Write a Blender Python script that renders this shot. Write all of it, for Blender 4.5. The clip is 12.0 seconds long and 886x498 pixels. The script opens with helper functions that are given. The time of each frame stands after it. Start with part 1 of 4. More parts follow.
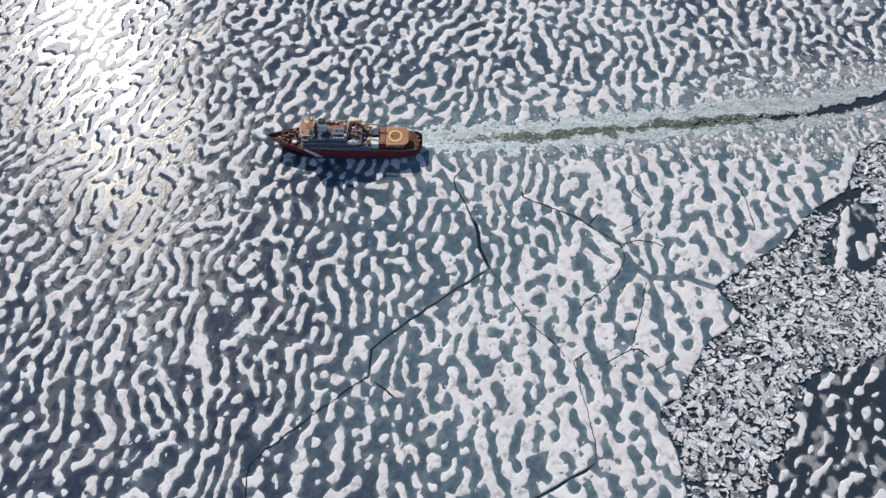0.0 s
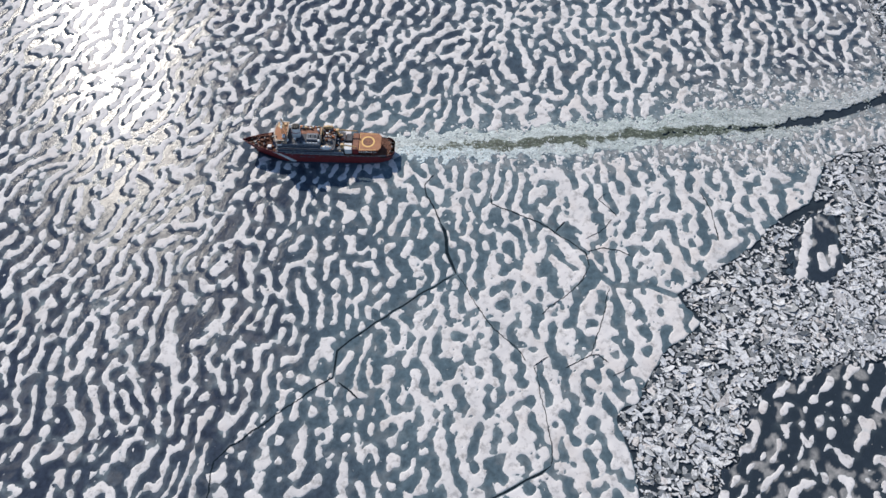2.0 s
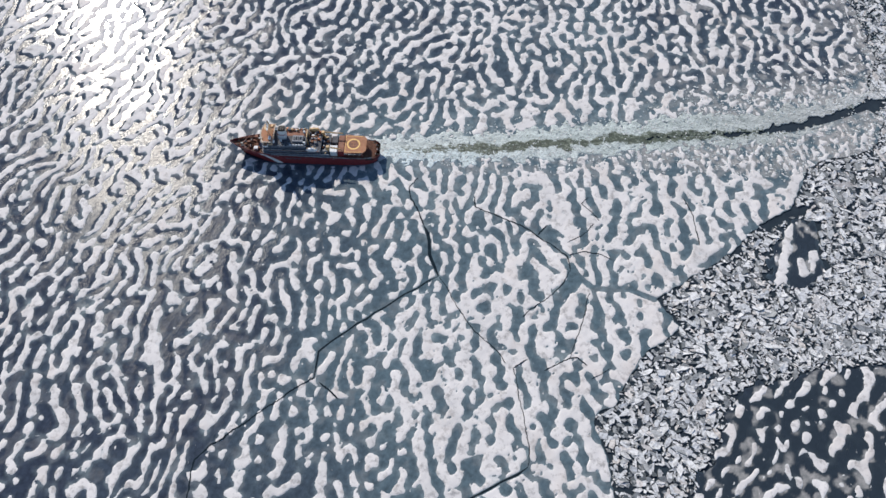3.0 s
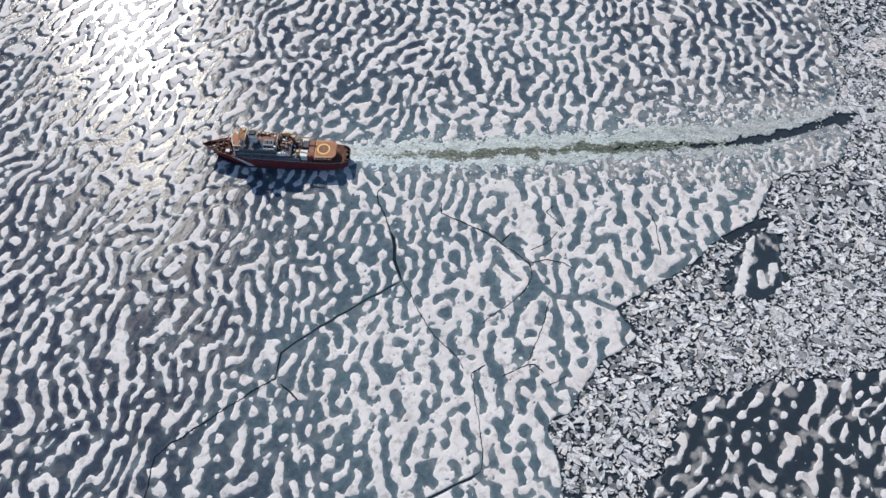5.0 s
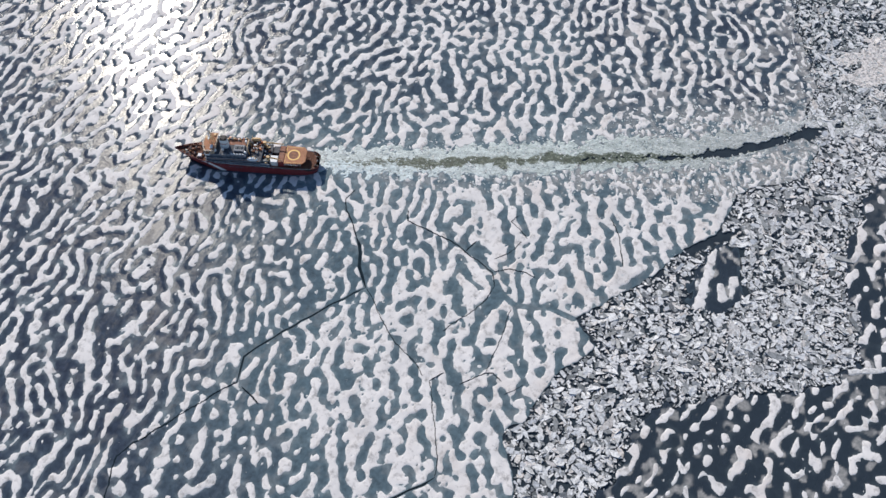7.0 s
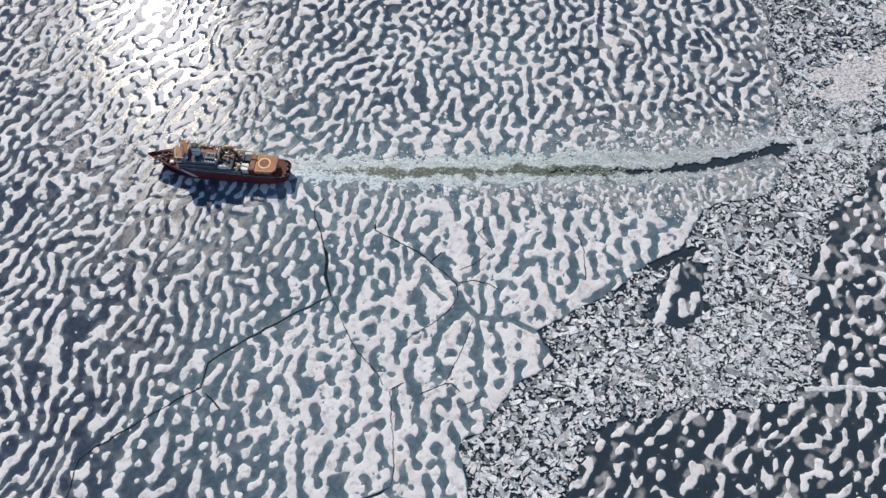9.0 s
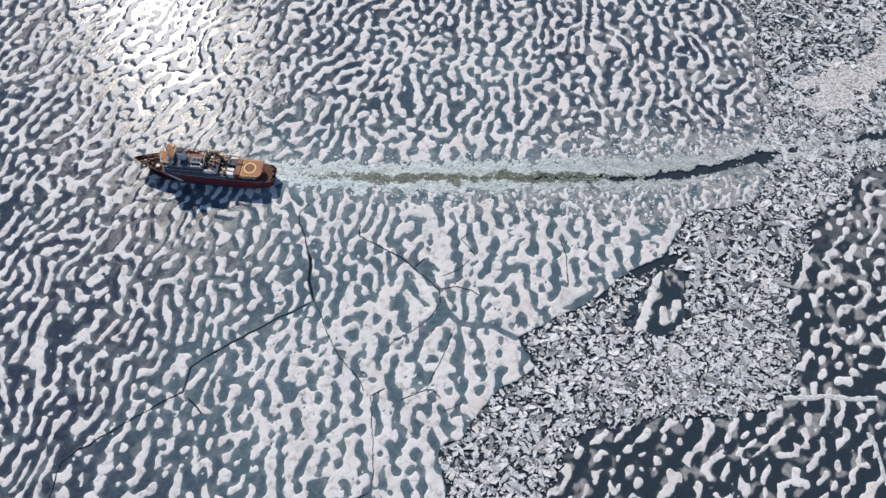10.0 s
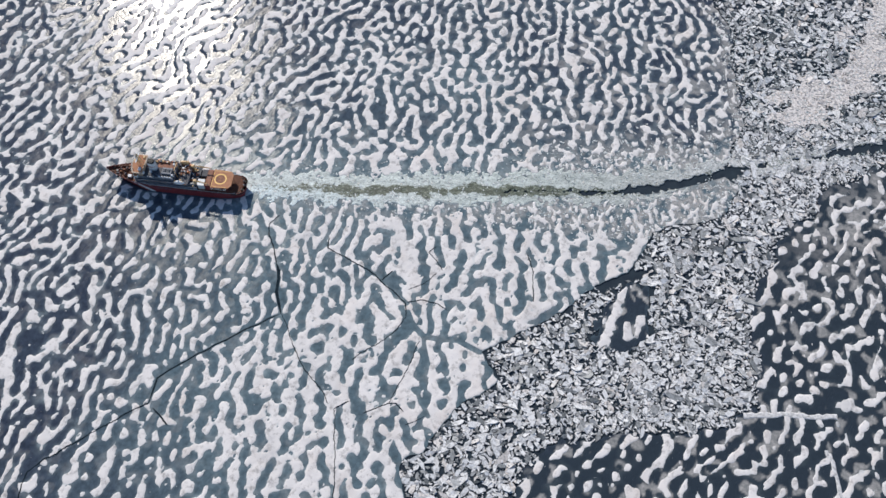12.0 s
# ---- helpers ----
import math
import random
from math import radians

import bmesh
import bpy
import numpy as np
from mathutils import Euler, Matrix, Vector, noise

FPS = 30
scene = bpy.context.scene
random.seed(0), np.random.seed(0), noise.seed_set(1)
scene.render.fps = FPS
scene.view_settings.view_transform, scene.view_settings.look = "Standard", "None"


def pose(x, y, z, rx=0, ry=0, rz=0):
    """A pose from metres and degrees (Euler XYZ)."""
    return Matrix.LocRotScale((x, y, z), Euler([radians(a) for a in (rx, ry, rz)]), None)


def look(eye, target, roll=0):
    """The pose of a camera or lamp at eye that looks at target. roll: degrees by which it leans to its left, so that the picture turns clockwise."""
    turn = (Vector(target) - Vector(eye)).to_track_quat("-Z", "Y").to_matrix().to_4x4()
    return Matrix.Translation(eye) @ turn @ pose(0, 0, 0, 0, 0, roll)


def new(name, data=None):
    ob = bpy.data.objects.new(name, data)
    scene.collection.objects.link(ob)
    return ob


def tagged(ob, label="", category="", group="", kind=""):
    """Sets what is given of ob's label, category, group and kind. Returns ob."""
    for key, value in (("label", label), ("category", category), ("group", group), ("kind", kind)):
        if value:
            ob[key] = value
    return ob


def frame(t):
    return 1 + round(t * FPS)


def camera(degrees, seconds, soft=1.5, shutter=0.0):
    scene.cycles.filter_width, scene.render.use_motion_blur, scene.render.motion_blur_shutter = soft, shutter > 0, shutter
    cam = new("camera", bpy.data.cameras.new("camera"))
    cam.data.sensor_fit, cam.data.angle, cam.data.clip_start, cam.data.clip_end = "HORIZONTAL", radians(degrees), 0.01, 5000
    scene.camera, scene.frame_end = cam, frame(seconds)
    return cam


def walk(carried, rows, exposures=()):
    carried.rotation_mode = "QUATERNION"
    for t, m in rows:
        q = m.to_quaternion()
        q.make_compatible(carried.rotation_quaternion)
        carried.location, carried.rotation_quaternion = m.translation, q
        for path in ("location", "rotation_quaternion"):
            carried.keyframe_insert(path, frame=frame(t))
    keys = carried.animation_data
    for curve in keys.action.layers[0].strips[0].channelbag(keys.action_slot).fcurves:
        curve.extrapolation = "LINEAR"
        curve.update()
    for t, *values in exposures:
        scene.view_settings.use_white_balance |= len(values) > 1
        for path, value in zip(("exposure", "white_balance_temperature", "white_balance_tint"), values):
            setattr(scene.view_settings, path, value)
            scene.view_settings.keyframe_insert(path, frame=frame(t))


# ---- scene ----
# Aerial view of melting sea ice with a red icebreaker, its wake, cracks and fields of broken ice.
from math import cos, pi, sin

# ---- camera and walk ----
cam = camera(56, 12.0)

# seconds, x, y, height, turn to the left, tilt below the horizon
PATH = [
    (0, -78.94, -250.42, 435.41, -3.511, 60.618),
    (1, -67.56, -253.26, 440.49, -3.011, 60.512),
    (2, -55.12, -255.09, 445.57, -2.463, 60.515),
    (3, -41.90, -255.93, 450.69, -1.875, 60.601),
    (4, -28.15, -255.81, 455.89, -1.260, 60.749),
    (5, -14.12, -254.76, 461.18, -0.630, 60.942),
    (6, 0.00, -252.82, 466.56, 0.000, 61.166),
    (7, 14.02, -250.02, 472.01, 0.615, 61.410),
    (8, 27.79, -246.42, 477.50, 1.199, 61.666),
    (9, 41.17, -242.04, 482.97, 1.732, 61.931),
    (10, 54.06, -236.96, 488.36, 2.196, 62.205),
    (11, 66.37, -231.22, 493.58, 2.568, 62.489),
    (12, 78.04, -224.88, 498.52, 2.828, 62.792),
]


def path_pose(x, y, z, turn, tilt):
    return pose(x, y, z, 90 - tilt, 0, turn)


walk(cam, [(t, path_pose(*row)) for t, *row in PATH], exposures=[(0, 0.17, 6540, 10.5), (12, 0.17, 6540, 10.5)])

# ---- world and sun ----
SUN_AZ, SUN_EL = 115.8, 38.5  # degrees from +x, and above the horizon
world = bpy.data.worlds.new("sky")
scene.world = world
world.use_nodes = True
wn, wl = world.node_tree.nodes, world.node_tree.links
sky = wn.new("ShaderNodeTexSky")
sky.sky_type, sky.sun_disc = "NISHITA", False
sky.sun_elevation, sky.sun_rotation = radians(SUN_EL), radians(90 - SUN_AZ)
sky.air_density, sky.dust_density, sky.ozone_density = 1.0, 0.05, 3.0
wn["Background"].inputs["Strength"].default_value = 0.104
wl.new(sky.outputs[0], wn["Background"].inputs["Color"])

lamp = bpy.data.lights.new("sun", "SUN")
lamp.energy, lamp.angle, lamp.color = 3.85, radians(0.55), (1.0, 0.93, 0.83)
sun = new("sun", lamp)
toward = Vector((cos(radians(SUN_AZ)) * cos(radians(SUN_EL)), sin(radians(SUN_AZ)) * cos(radians(SUN_EL)), sin(radians(SUN_EL))))
sun.matrix_world = look(toward * 900, (0, 0, 0))

# ---- materials ----


def material(name):
    m = bpy.data.materials.new(name)
    m.use_nodes = True
    n = m.node_tree.nodes
    return m, n, m.node_tree.links, n["Principled BSDF"]


def coords(n):
    return n.new("ShaderNodeTexCoord").outputs["Object"]


def where(n):
    return n.new("ShaderNodeNewGeometry").outputs["Position"]


def noise_tex(n, l, vec, size, detail=4.0, rough=0.55):
    t = n.new("ShaderNodeTexNoise")
    t.inputs["Scale"].default_value, t.inputs["Detail"].default_value, t.inputs["Roughness"].default_value = 1 / size, detail, rough
    l.new(vec, t.inputs["Vector"])
    return t.outputs["Fac"]


def stretch(n, l, vec, sx, sy, sz, turn=0.0):
    t = n.new("ShaderNodeMapping")
    t.vector_type = "TEXTURE"
    t.inputs["Scale"].default_value = (1 / sx, 1 / sy, 1 / sz)
    t.inputs["Rotation"].default_value = (0, 0, radians(turn))
    l.new(vec, t.inputs["Vector"])
    return t.outputs[0]


def ramp(n, l, fac, *stops):
    t = n.new("ShaderNodeValToRGB")
    e = t.color_ramp.elements
    while len(e) < len(stops):
        e.new(0.5)
    for el, (p, c) in zip(e, stops):
        el.position = p
        el.color = (*c, 1) if not isinstance(c, (int, float)) else (c, c, c, 1)
    l.new(fac, t.inputs["Fac"])
    return t.outputs["Color"]


def mix(n, l, fac, a, b, how="MIX"):
    t = n.new("ShaderNodeMix")
    t.data_type, t.blend_type = "RGBA", how
    for sock, v in ((t.inputs[0], fac), (t.inputs[6], a), (t.inputs[7], b)):
        if isinstance(v, (int, float)):
            sock.default_value = v
        elif isinstance(v, tuple):
            sock.default_value = (*v, 1)
        else:
            l.new(v, sock)
    return t.outputs[2]


def calc(n, l, how, a, b):
    t = n.new("ShaderNodeMath")
    t.operation = how
    for sock, v in zip(t.inputs, (a, b)):
        if isinstance(v, (int, float)):
            sock.default_value = v
        else:
            l.new(v, sock)
    return t.outputs[0]


def attribute(n, name):
    t = n.new("ShaderNodeAttribute")
    t.attribute_name = name
    return t.outputs["Fac"]


def bump(n, l, bsdf, height, strength, distance):
    t = n.new("ShaderNodeBump")
    t.inputs["Strength"].default_value, t.inputs["Distance"].default_value = strength, distance
    l.new(height, t.inputs["Height"])
    l.new(t.outputs[0], bsdf.inputs["Normal"])


def paint(name, colour, rough=0.45, wear=0.25, metal=0.0):
    """Weathered paint with streaks, faded patches and fine grain."""
    m, n, l, b = material(name)
    v = coords(n)
    dark = tuple(c * (1 - wear) for c in colour)
    light = tuple(min(1, c * (1 + 0.5 * wear) + 0.02 * wear) for c in colour)
    c = ramp(n, l, noise_tex(n, l, v, 2.5, 6), (0.3, dark), (0.55, colour), (0.75, light))
    rust = ramp(n, l, noise_tex(n, l, stretch(n, l, v, 1, 1, 0.3), 0.7, 5), (0.66, 0.0), (0.76, 1.0))
    c = mix(n, l, calc(n, l, "MULTIPLY", rust, wear), c, (0.12, 0.06, 0.035))
    l.new(c, b.inputs["Base Color"])
    r = ramp(n, l, noise_tex(n, l, v, 0.8, 3), (0.3, rough * 0.8), (0.7, min(1, rough * 1.3)))
    l.new(r, b.inputs["Roughness"])
    b.inputs["Metallic"].default_value = metal
    return m


def white_ice_material():
    m, n, l, b = material("white_ice")
    v = where(n)
    c = ramp(n, l, noise_tex(n, l, v, 26, 5), (0.28, (0.56, 0.55, 0.55)), (0.5, (0.69, 0.665, 0.655)), (0.72, (0.75, 0.725, 0.715)))
    dirt = ramp(n, l, noise_tex(n, l, v, 5.0, 7, 0.68), (0.32, 0.46), (0.49, 1.0))
    c = mix(n, l, 1.0, c, dirt, "MULTIPLY")
    tan = ramp(n, l, noise_tex(n, l, v, 34, 4), (0.52, 0.0), (0.74, 0.55))
    c = mix(n, l, tan, c, (0.66, 0.58, 0.53))
    rim = ramp(n, l, attribute(n, "rise"), (0.0, 1.0), (0.5, 0.0))
    c = mix(n, l, calc(n, l, "MULTIPLY", rim, 0.55), c, (0.33, 0.40, 0.43))
    l.new(c, b.inputs["Base Color"])
    b.inputs["Roughness"].default_value = 0.75
    b.inputs["Specular IOR Level"].default_value = 0.25
    h = noise_tex(n, l, v, 2.2, 6, 0.65)
    bump(n, l, b, h, 0.28, 0.4)
    return m


def pond_material():
    m, n, l, b = material("melt_pond")
    v = where(n)
    navy, teal, shallow = (0.038, 0.049, 0.073), (0.096, 0.140, 0.165), (0.24, 0.29, 0.305)
    big = noise_tex(n, l, v, 55, 4)
    t = calc(n, l, "ADD", attribute(n, "teal"), calc(n, l, "MULTIPLY", calc(n, l, "SUBTRACT", big, 0.5), 1.1))
    c = mix(n, l, ramp(n, l, t, (0.15, 0.0), (0.9, 1.0)), navy, teal)
    shelf = calc(n, l, "MULTIPLY", attribute(n, "shelf"), ramp(n, l, noise_tex(n, l, v, 9, 5), (0.35, 0.0), (0.7, 1.0)))
    c = mix(n, l, shelf, c, shallow)
    patch = ramp(n, l, noise_tex(n, l, v, 3.5, 6, 0.65), (0.35, 0.70), (0.65, 1.22))
    c = mix(n, l, 1.0, c, patch, "MULTIPLY")
    c = mix(n, l, calc(n, l, "MULTIPLY", attribute(n, "deep"), 0.75), c, (0.025, 0.036, 0.045))
    c = mix(n, l, attribute(n, "film"), c, ramp(n, l, noise_tex(n, l, v, 3.2, 6, 0.7), (0.32, (0.19, 0.20, 0.20)), (0.5, (0.33, 0.325, 0.315)), (0.68, (0.50, 0.475, 0.455))))
    l.new(c, b.inputs["Base Color"])
    b.inputs["Specular IOR Level"].default_value = 0.0
    b.inputs["Roughness"].default_value = 0.9
    water_gloss(m, n, l, b, v, attribute(n, "lee"), 0.252)
    return m


WIND = 2.0  # degrees from +x


def water_gloss(m, n, l, b, v, calm, rough):
    """The sheen of wind-ruffled water over a body colour; calm water is smooth."""
    wind = ramp(n, l, noise_tex(n, l, stretch(n, l, v, 1, 0.22, 1, -26), 6, 4), (0.3, rough * 0.86), (0.7, rough * 1.2))
    g = n.new("ShaderNodeBsdfGlossy")
    g.distribution = "BECKMANN"
    g.inputs["Color"].default_value = (1, 1, 1, 1)
    g.inputs["Anisotropy"].default_value = 0.42
    run = n.new("ShaderNodeCombineXYZ")
    run.inputs[0].default_value, run.inputs[1].default_value = cos(radians(WIND)), sin(radians(WIND))
    l.new(run.outputs[0], g.inputs["Tangent"])
    gust = ramp(n, l, noise_tex(n, l, stretch(n, l, v, 1, 0.4, 1, -28), 22, 3), (0.42, 0.2), (0.62, 0.8))
    rip = calc(n, l, "MULTIPLY", gust, noise_tex(n, l, stretch(n, l, v, 1, 0.6, 1, -28), 1.5, 3, 0.7))
    t = n.new("ShaderNodeBump")
    t.inputs["Distance"].default_value = 0.24
    if calm is None:
        l.new(wind, g.inputs["Roughness"])
        t.inputs["Strength"].default_value = 0.4
    else:
        l.new(mix(n, l, calm, wind, (0.12, 0.12, 0.12)), g.inputs["Roughness"])
        l.new(calc(n, l, "MULTIPLY", calc(n, l, "SUBTRACT", 1.0, calm), 0.9), t.inputs["Strength"])
    l.new(rip, t.inputs["Height"])
    l.new(t.outputs[0], g.inputs["Normal"])
    f = n.new("ShaderNodeFresnel")
    f.inputs["IOR"].default_value = 1.365
    both = n.new("ShaderNodeMixShader")
    l.new(f.outputs[0], both.inputs[0])
    l.new(b.outputs[0], both.inputs[1])
    l.new(g.outputs[0], both.inputs[2])
    l.new(both.outputs[0], n["Material Output"].inputs["Surface"])


def sea_material():
    """Dark open water near by; far off the same mottled ice field goes on to the horizon."""
    m, n, l, b = material("sea_water")
    v = where(n)
    near = ramp(n, l, noise_tex(n, l, v, 6, 4), (0.3, (0.022, 0.030, 0.040)), (0.7, (0.034, 0.047, 0.058)))
    spots = noise_tex(n, l, stretch(n, l, v, 1, 0.5, 1, 8), 9, 3)
    field = ramp(n, l, spots, (0.5, (0.035, 0.06, 0.075)), (0.53, (0.70, 0.68, 0.68)))
    sep = n.new("ShaderNodeSeparateXYZ")
    l.new(v, sep.inputs[0])
    ax = calc(n, l, "ABSOLUTE", calc(n, l, "SUBTRACT", sep.outputs[0], (X0 + X1) / 2), 0)
    ay = calc(n, l, "ABSOLUTE", calc(n, l, "SUBTRACT", sep.outputs[1], (Y0 + Y1) / 2), 0)
    far = calc(n, l, "MAXIMUM", calc(n, l, "GREATER_THAN", ax, (X1 - X0) / 2 - 2), calc(n, l, "GREATER_THAN", ay, (Y1 - Y0) / 2 - 2))
    l.new(mix(n, l, far, near, field), b.inputs["Base Color"])
    b.inputs["Roughness"].default_value = 0.22
    b.inputs["IOR"].default_value = 1.33
    bump(n, l, b, noise_tex(n, l, v, 1.1, 3), 0.3, 0.1)
    return m


def brash_material(name, lo, hi, grey, slabs=True):
    """Broken ice: every piece its own shade between wet grey and white."""
    m, n, l, b = material(name)
    v = where(n)
    rnd = n.new("ShaderNodeNewGeometry").outputs["Random Per Island"]
    own = n.new("ShaderNodeObjectInfo").outputs["Random"]
    r = calc(n, l, "FRACT", calc(n, l, "ADD", rnd, own), 0)
    pond = tuple(0.45 * a + 0.55 * b for a, b in zip(lo, grey))
    stained = (hi[0] * 0.9, hi[1] * 0.83, hi[2] * 0.77)
    c = ramp(n, l, r, (0.0, lo), (0.10, pond), (0.25, grey), (0.42, hi), (0.86, hi), (1.0, stained))
    dirt = ramp(n, l, noise_tex(n, l, v, 1.8, 5, 0.65), (0.34, 0.5), (0.56, 1.0))
    c = mix(n, l, 1.0, c, dirt, "MULTIPLY")
    if slabs:  # the flanks of a slab darken below its top, outlining each piece
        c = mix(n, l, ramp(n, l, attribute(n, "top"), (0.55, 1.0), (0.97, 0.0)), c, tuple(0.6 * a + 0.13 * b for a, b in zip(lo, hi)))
    l.new(c, b.inputs["Base Color"])
    b.inputs["Roughness"].default_value = 0.6
    bump(n, l, b, noise_tex(n, l, v, 0.9, 4), 0.6, 0.25)
    return m


def slush_material():
    m, n, l, b = material("slush")
    v = where(n)
    c = ramp(n, l, noise_tex(n, l, stretch(n, l, v, 0.4, 1, 1, -5), 4.5, 6, 0.65), (0.28, (0.30, 0.33, 0.325)), (0.46, (0.49, 0.515, 0.51)), (0.66, (0.66, 0.68, 0.67)))
    old = ramp(n, l, attribute(n, "age"), (0.0, (0.98, 1.10, 1.15)), (0.3, (0.94, 1.0, 1.0)), (0.5, (0.86, 0.93, 0.91)), (0.8, (0.75, 0.765, 0.755)), (1.0, (0.92, 0.90, 0.91)))
    c = mix(n, l, 1.0, c, old, "MULTIPLY")
    speck = ramp(n, l, noise_tex(n, l, stretch(n, l, v, 0.6, 1, 1, 20), 1.1, 5, 0.75), (0.32, 0.42), (0.48, 0.95), (0.68, 1.28))
    c = mix(n, l, 1.0, c, speck, "MULTIPLY")
    torn = noise_tex(n, l, stretch(n, l, v, 0.6, 1, 1, -5), 1.5, 6, 0.75)
    green = calc(n, l, "ADD", attribute(n, "churn"), calc(n, l, "MULTIPLY", calc(n, l, "SUBTRACT", torn, 0.5), 4.2))
    green = ramp(n, l, green, (0.30, 0.0), (0.55, 0.75), (0.85, 1.0))
    deep = ramp(n, l, noise_tex(n, l, stretch(n, l, v, 0.45, 1, 1, -18), 2.2, 6, 0.7), (0.38, (0.024, 0.034, 0.021)), (0.52, (0.050, 0.070, 0.046)), (0.68, (0.25, 0.28, 0.22)))
    c = mix(n, l, green, c, deep)
    l.new(c, b.inputs["Base Color"])
    b.inputs["Roughness"].default_value = 0.55
    bump(n, l, b, noise_tex(n, l, v, 1.0, 5, 0.7), 0.8, 0.3)
    return m


def crack_material():
    m, n, l, b = material("crack_water")
    c = ramp(n, l, noise_tex(n, l, where(n), 4, 4), (0.3, (0.006, 0.010, 0.014)), (0.75, (0.018, 0.03, 0.036)))
    l.new(c, b.inputs["Base Color"])
    b.inputs["Roughness"].default_value = 0.12
    b.inputs["IOR"].default_value = 1.33
    return m


# ---- the ice field: a wandering pattern of white ridges and ponds ----
X0, X1, Y0, Y1, STEP = -430.0, 460.0, -290.0, 320.0, 1.0
XS, YS = np.arange(X0, X1 + 0.1, STEP), np.arange(Y0, Y1 + 0.1, STEP)
GX, GY = np.meshgrid(XS, YS)
rng = np.random.default_rng(7)


def band_noise(across, along, turn, spread=0.30):
    """Noise with one wavelength across and another along the direction turn (degrees); mean 0, deviation 1."""
    ny, nx = GX.shape
    kx, ky = np.meshgrid(np.fft.fftfreq(nx, STEP), np.fft.fftfreq(ny, STEP))
    c, s = cos(radians(turn)), sin(radians(turn))
    k = np.hypot((kx * c + ky * s) * along, (ky * c - kx * s) * across)
    f = np.fft.ifft2(np.fft.fft2(rng.standard_normal((ny, nx))) * np.exp(-(((k - 1) / spread) ** 2))).real
    return (f - f.mean()) / f.std()


def labyrinth(across, along, turn, share, rounds=1):
    """Winding ridges and ponds of one spacing: noise that is sharpened and filtered again and again."""
    ny, nx = GX.shape
    kx, ky = np.meshgrid(np.fft.fftfreq(nx, STEP), np.fft.fftfreq(ny, STEP))
    c, s = cos(radians(turn)), sin(radians(turn))
    k = np.hypot((kx * c + ky * s) * along, (ky * c - kx * s) * across)
    keep = np.exp(-(((k - 1) / 0.55) ** 2)) * (0.62 + ((ky * c - kx * s) * across / np.maximum(k, 1e-6)) ** 2)  # mostly along the direction
    f = np.fft.ifft2(np.fft.fft2(rng.standard_normal((ny, nx))) * keep).real
    f = f / f.std()
    for _ in range(rounds):
        f = np.fft.ifft2(np.fft.fft2(np.tanh(1.6 * f + share)) * keep).real
        f = f / f.std()
    return f + share


def warped(field, amount, size):
    """The same field, bent by a slow drift of so many metres."""
    j = np.clip((GX - X0 + amount * soft_noise(size)) / STEP, 0, GX.shape[1] - 1.01)
    i = np.clip((GY - Y0 + amount * soft_noise(size)) / STEP, 0, GX.shape[0] - 1.01)
    a, b = i.astype(int), j.astype(int)
    u, v = i - a, j - b
    return field[a, b] * (1 - u) * (1 - v) + field[a + 1, b] * u * (1 - v) + field[a, b + 1] * (1 - u) * v + field[a + 1, b + 1] * u * v


def soft_noise(size):
    ny, nx = GX.shape
    kx, ky = np.meshgrid(np.fft.fftfreq(nx, STEP), np.fft.fftfreq(ny, STEP))
    f = np.fft.ifft2(np.fft.fft2(rng.standard_normal((ny, nx))) * np.exp(-((kx**2 + ky**2) * (2.2 * size) ** 2))).real
    return (f - f.mean()) / f.std()


def blurred(a, size):
    ny, nx = a.shape
    kx, ky = np.meshgrid(np.fft.fftfreq(nx, STEP), np.fft.fftfreq(ny, STEP))
    return np.fft.ifft2(np.fft.fft2(a) * np.exp(-((kx**2 + ky**2) * (2 * pi * size) ** 2 / 2))).real


def step01(a, lo, hi):
    t = np.clip((a - lo) / (hi - lo), 0, 1)
    return t * t * (3 - 2 * t)


def line_distance(line):
    """Distance from every grid point to a polyline, and the place along it from 0 to 1."""
    best, along = np.full(GX.shape, 1e9), np.zeros(GX.shape)
    total = sum(math.dist(a, b) for a, b in zip(line, line[1:]))
    run = 0.0
    for (ax, ay), (bx, by) in zip(line, line[1:]):
        d = math.dist((ax, ay), (bx, by))
        t = np.clip(((GX - ax) * (bx - ax) + (GY - ay) * (by - ay)) / d**2, 0, 1)
        r = np.hypot(GX - ax - t * (bx - ax), GY - ay - t * (by - ay))
        along = np.where(r < best, (run + t * d) / total, along)
        best = np.minimum(best, r)
        run += d
    return best, along


def inside(poly):
    """Signed distance to a closed outline, positive inside."""
    hit = np.zeros(GX.shape, bool)
    for (ax, ay), (bx, by) in zip(poly, poly[1:] + poly[:1]):
        if ay != by:
            hit ^= ((GY < ay) != (GY < by)) & (GX < (bx - ax) * (GY - ay) / (by - ay) + ax)
    d, _ = line_distance(poly + poly[:1])
    return np.where(hit, d, -d)


def sample(field, x, y):
    """Value of a grid field at any place."""
    i = np.clip(((np.asarray(y) - Y0) / STEP).astype(int), 0, GX.shape[0] - 1)
    j = np.clip(((np.asarray(x) - X0) / STEP).astype(int), 0, GX.shape[1] - 1)
    return field[i, j]


def jitter(line, amount, pieces, seed):
    """A polyline broken into short uneven pieces."""
    r = random.Random(seed)
    out = [line[0]]
    for a, b in zip(line, line[1:]):
        n = max(1, round(math.dist(a, b) / pieces))
        for k in range(1, n + 1):
            f = k / n
            w = amount if k < n else 0
            out.append((a[0] + (b[0] - a[0]) * f + r.uniform(-w, w), a[1] + (b[1] - a[1]) * f + r.uniform(-w, w)))
    return out


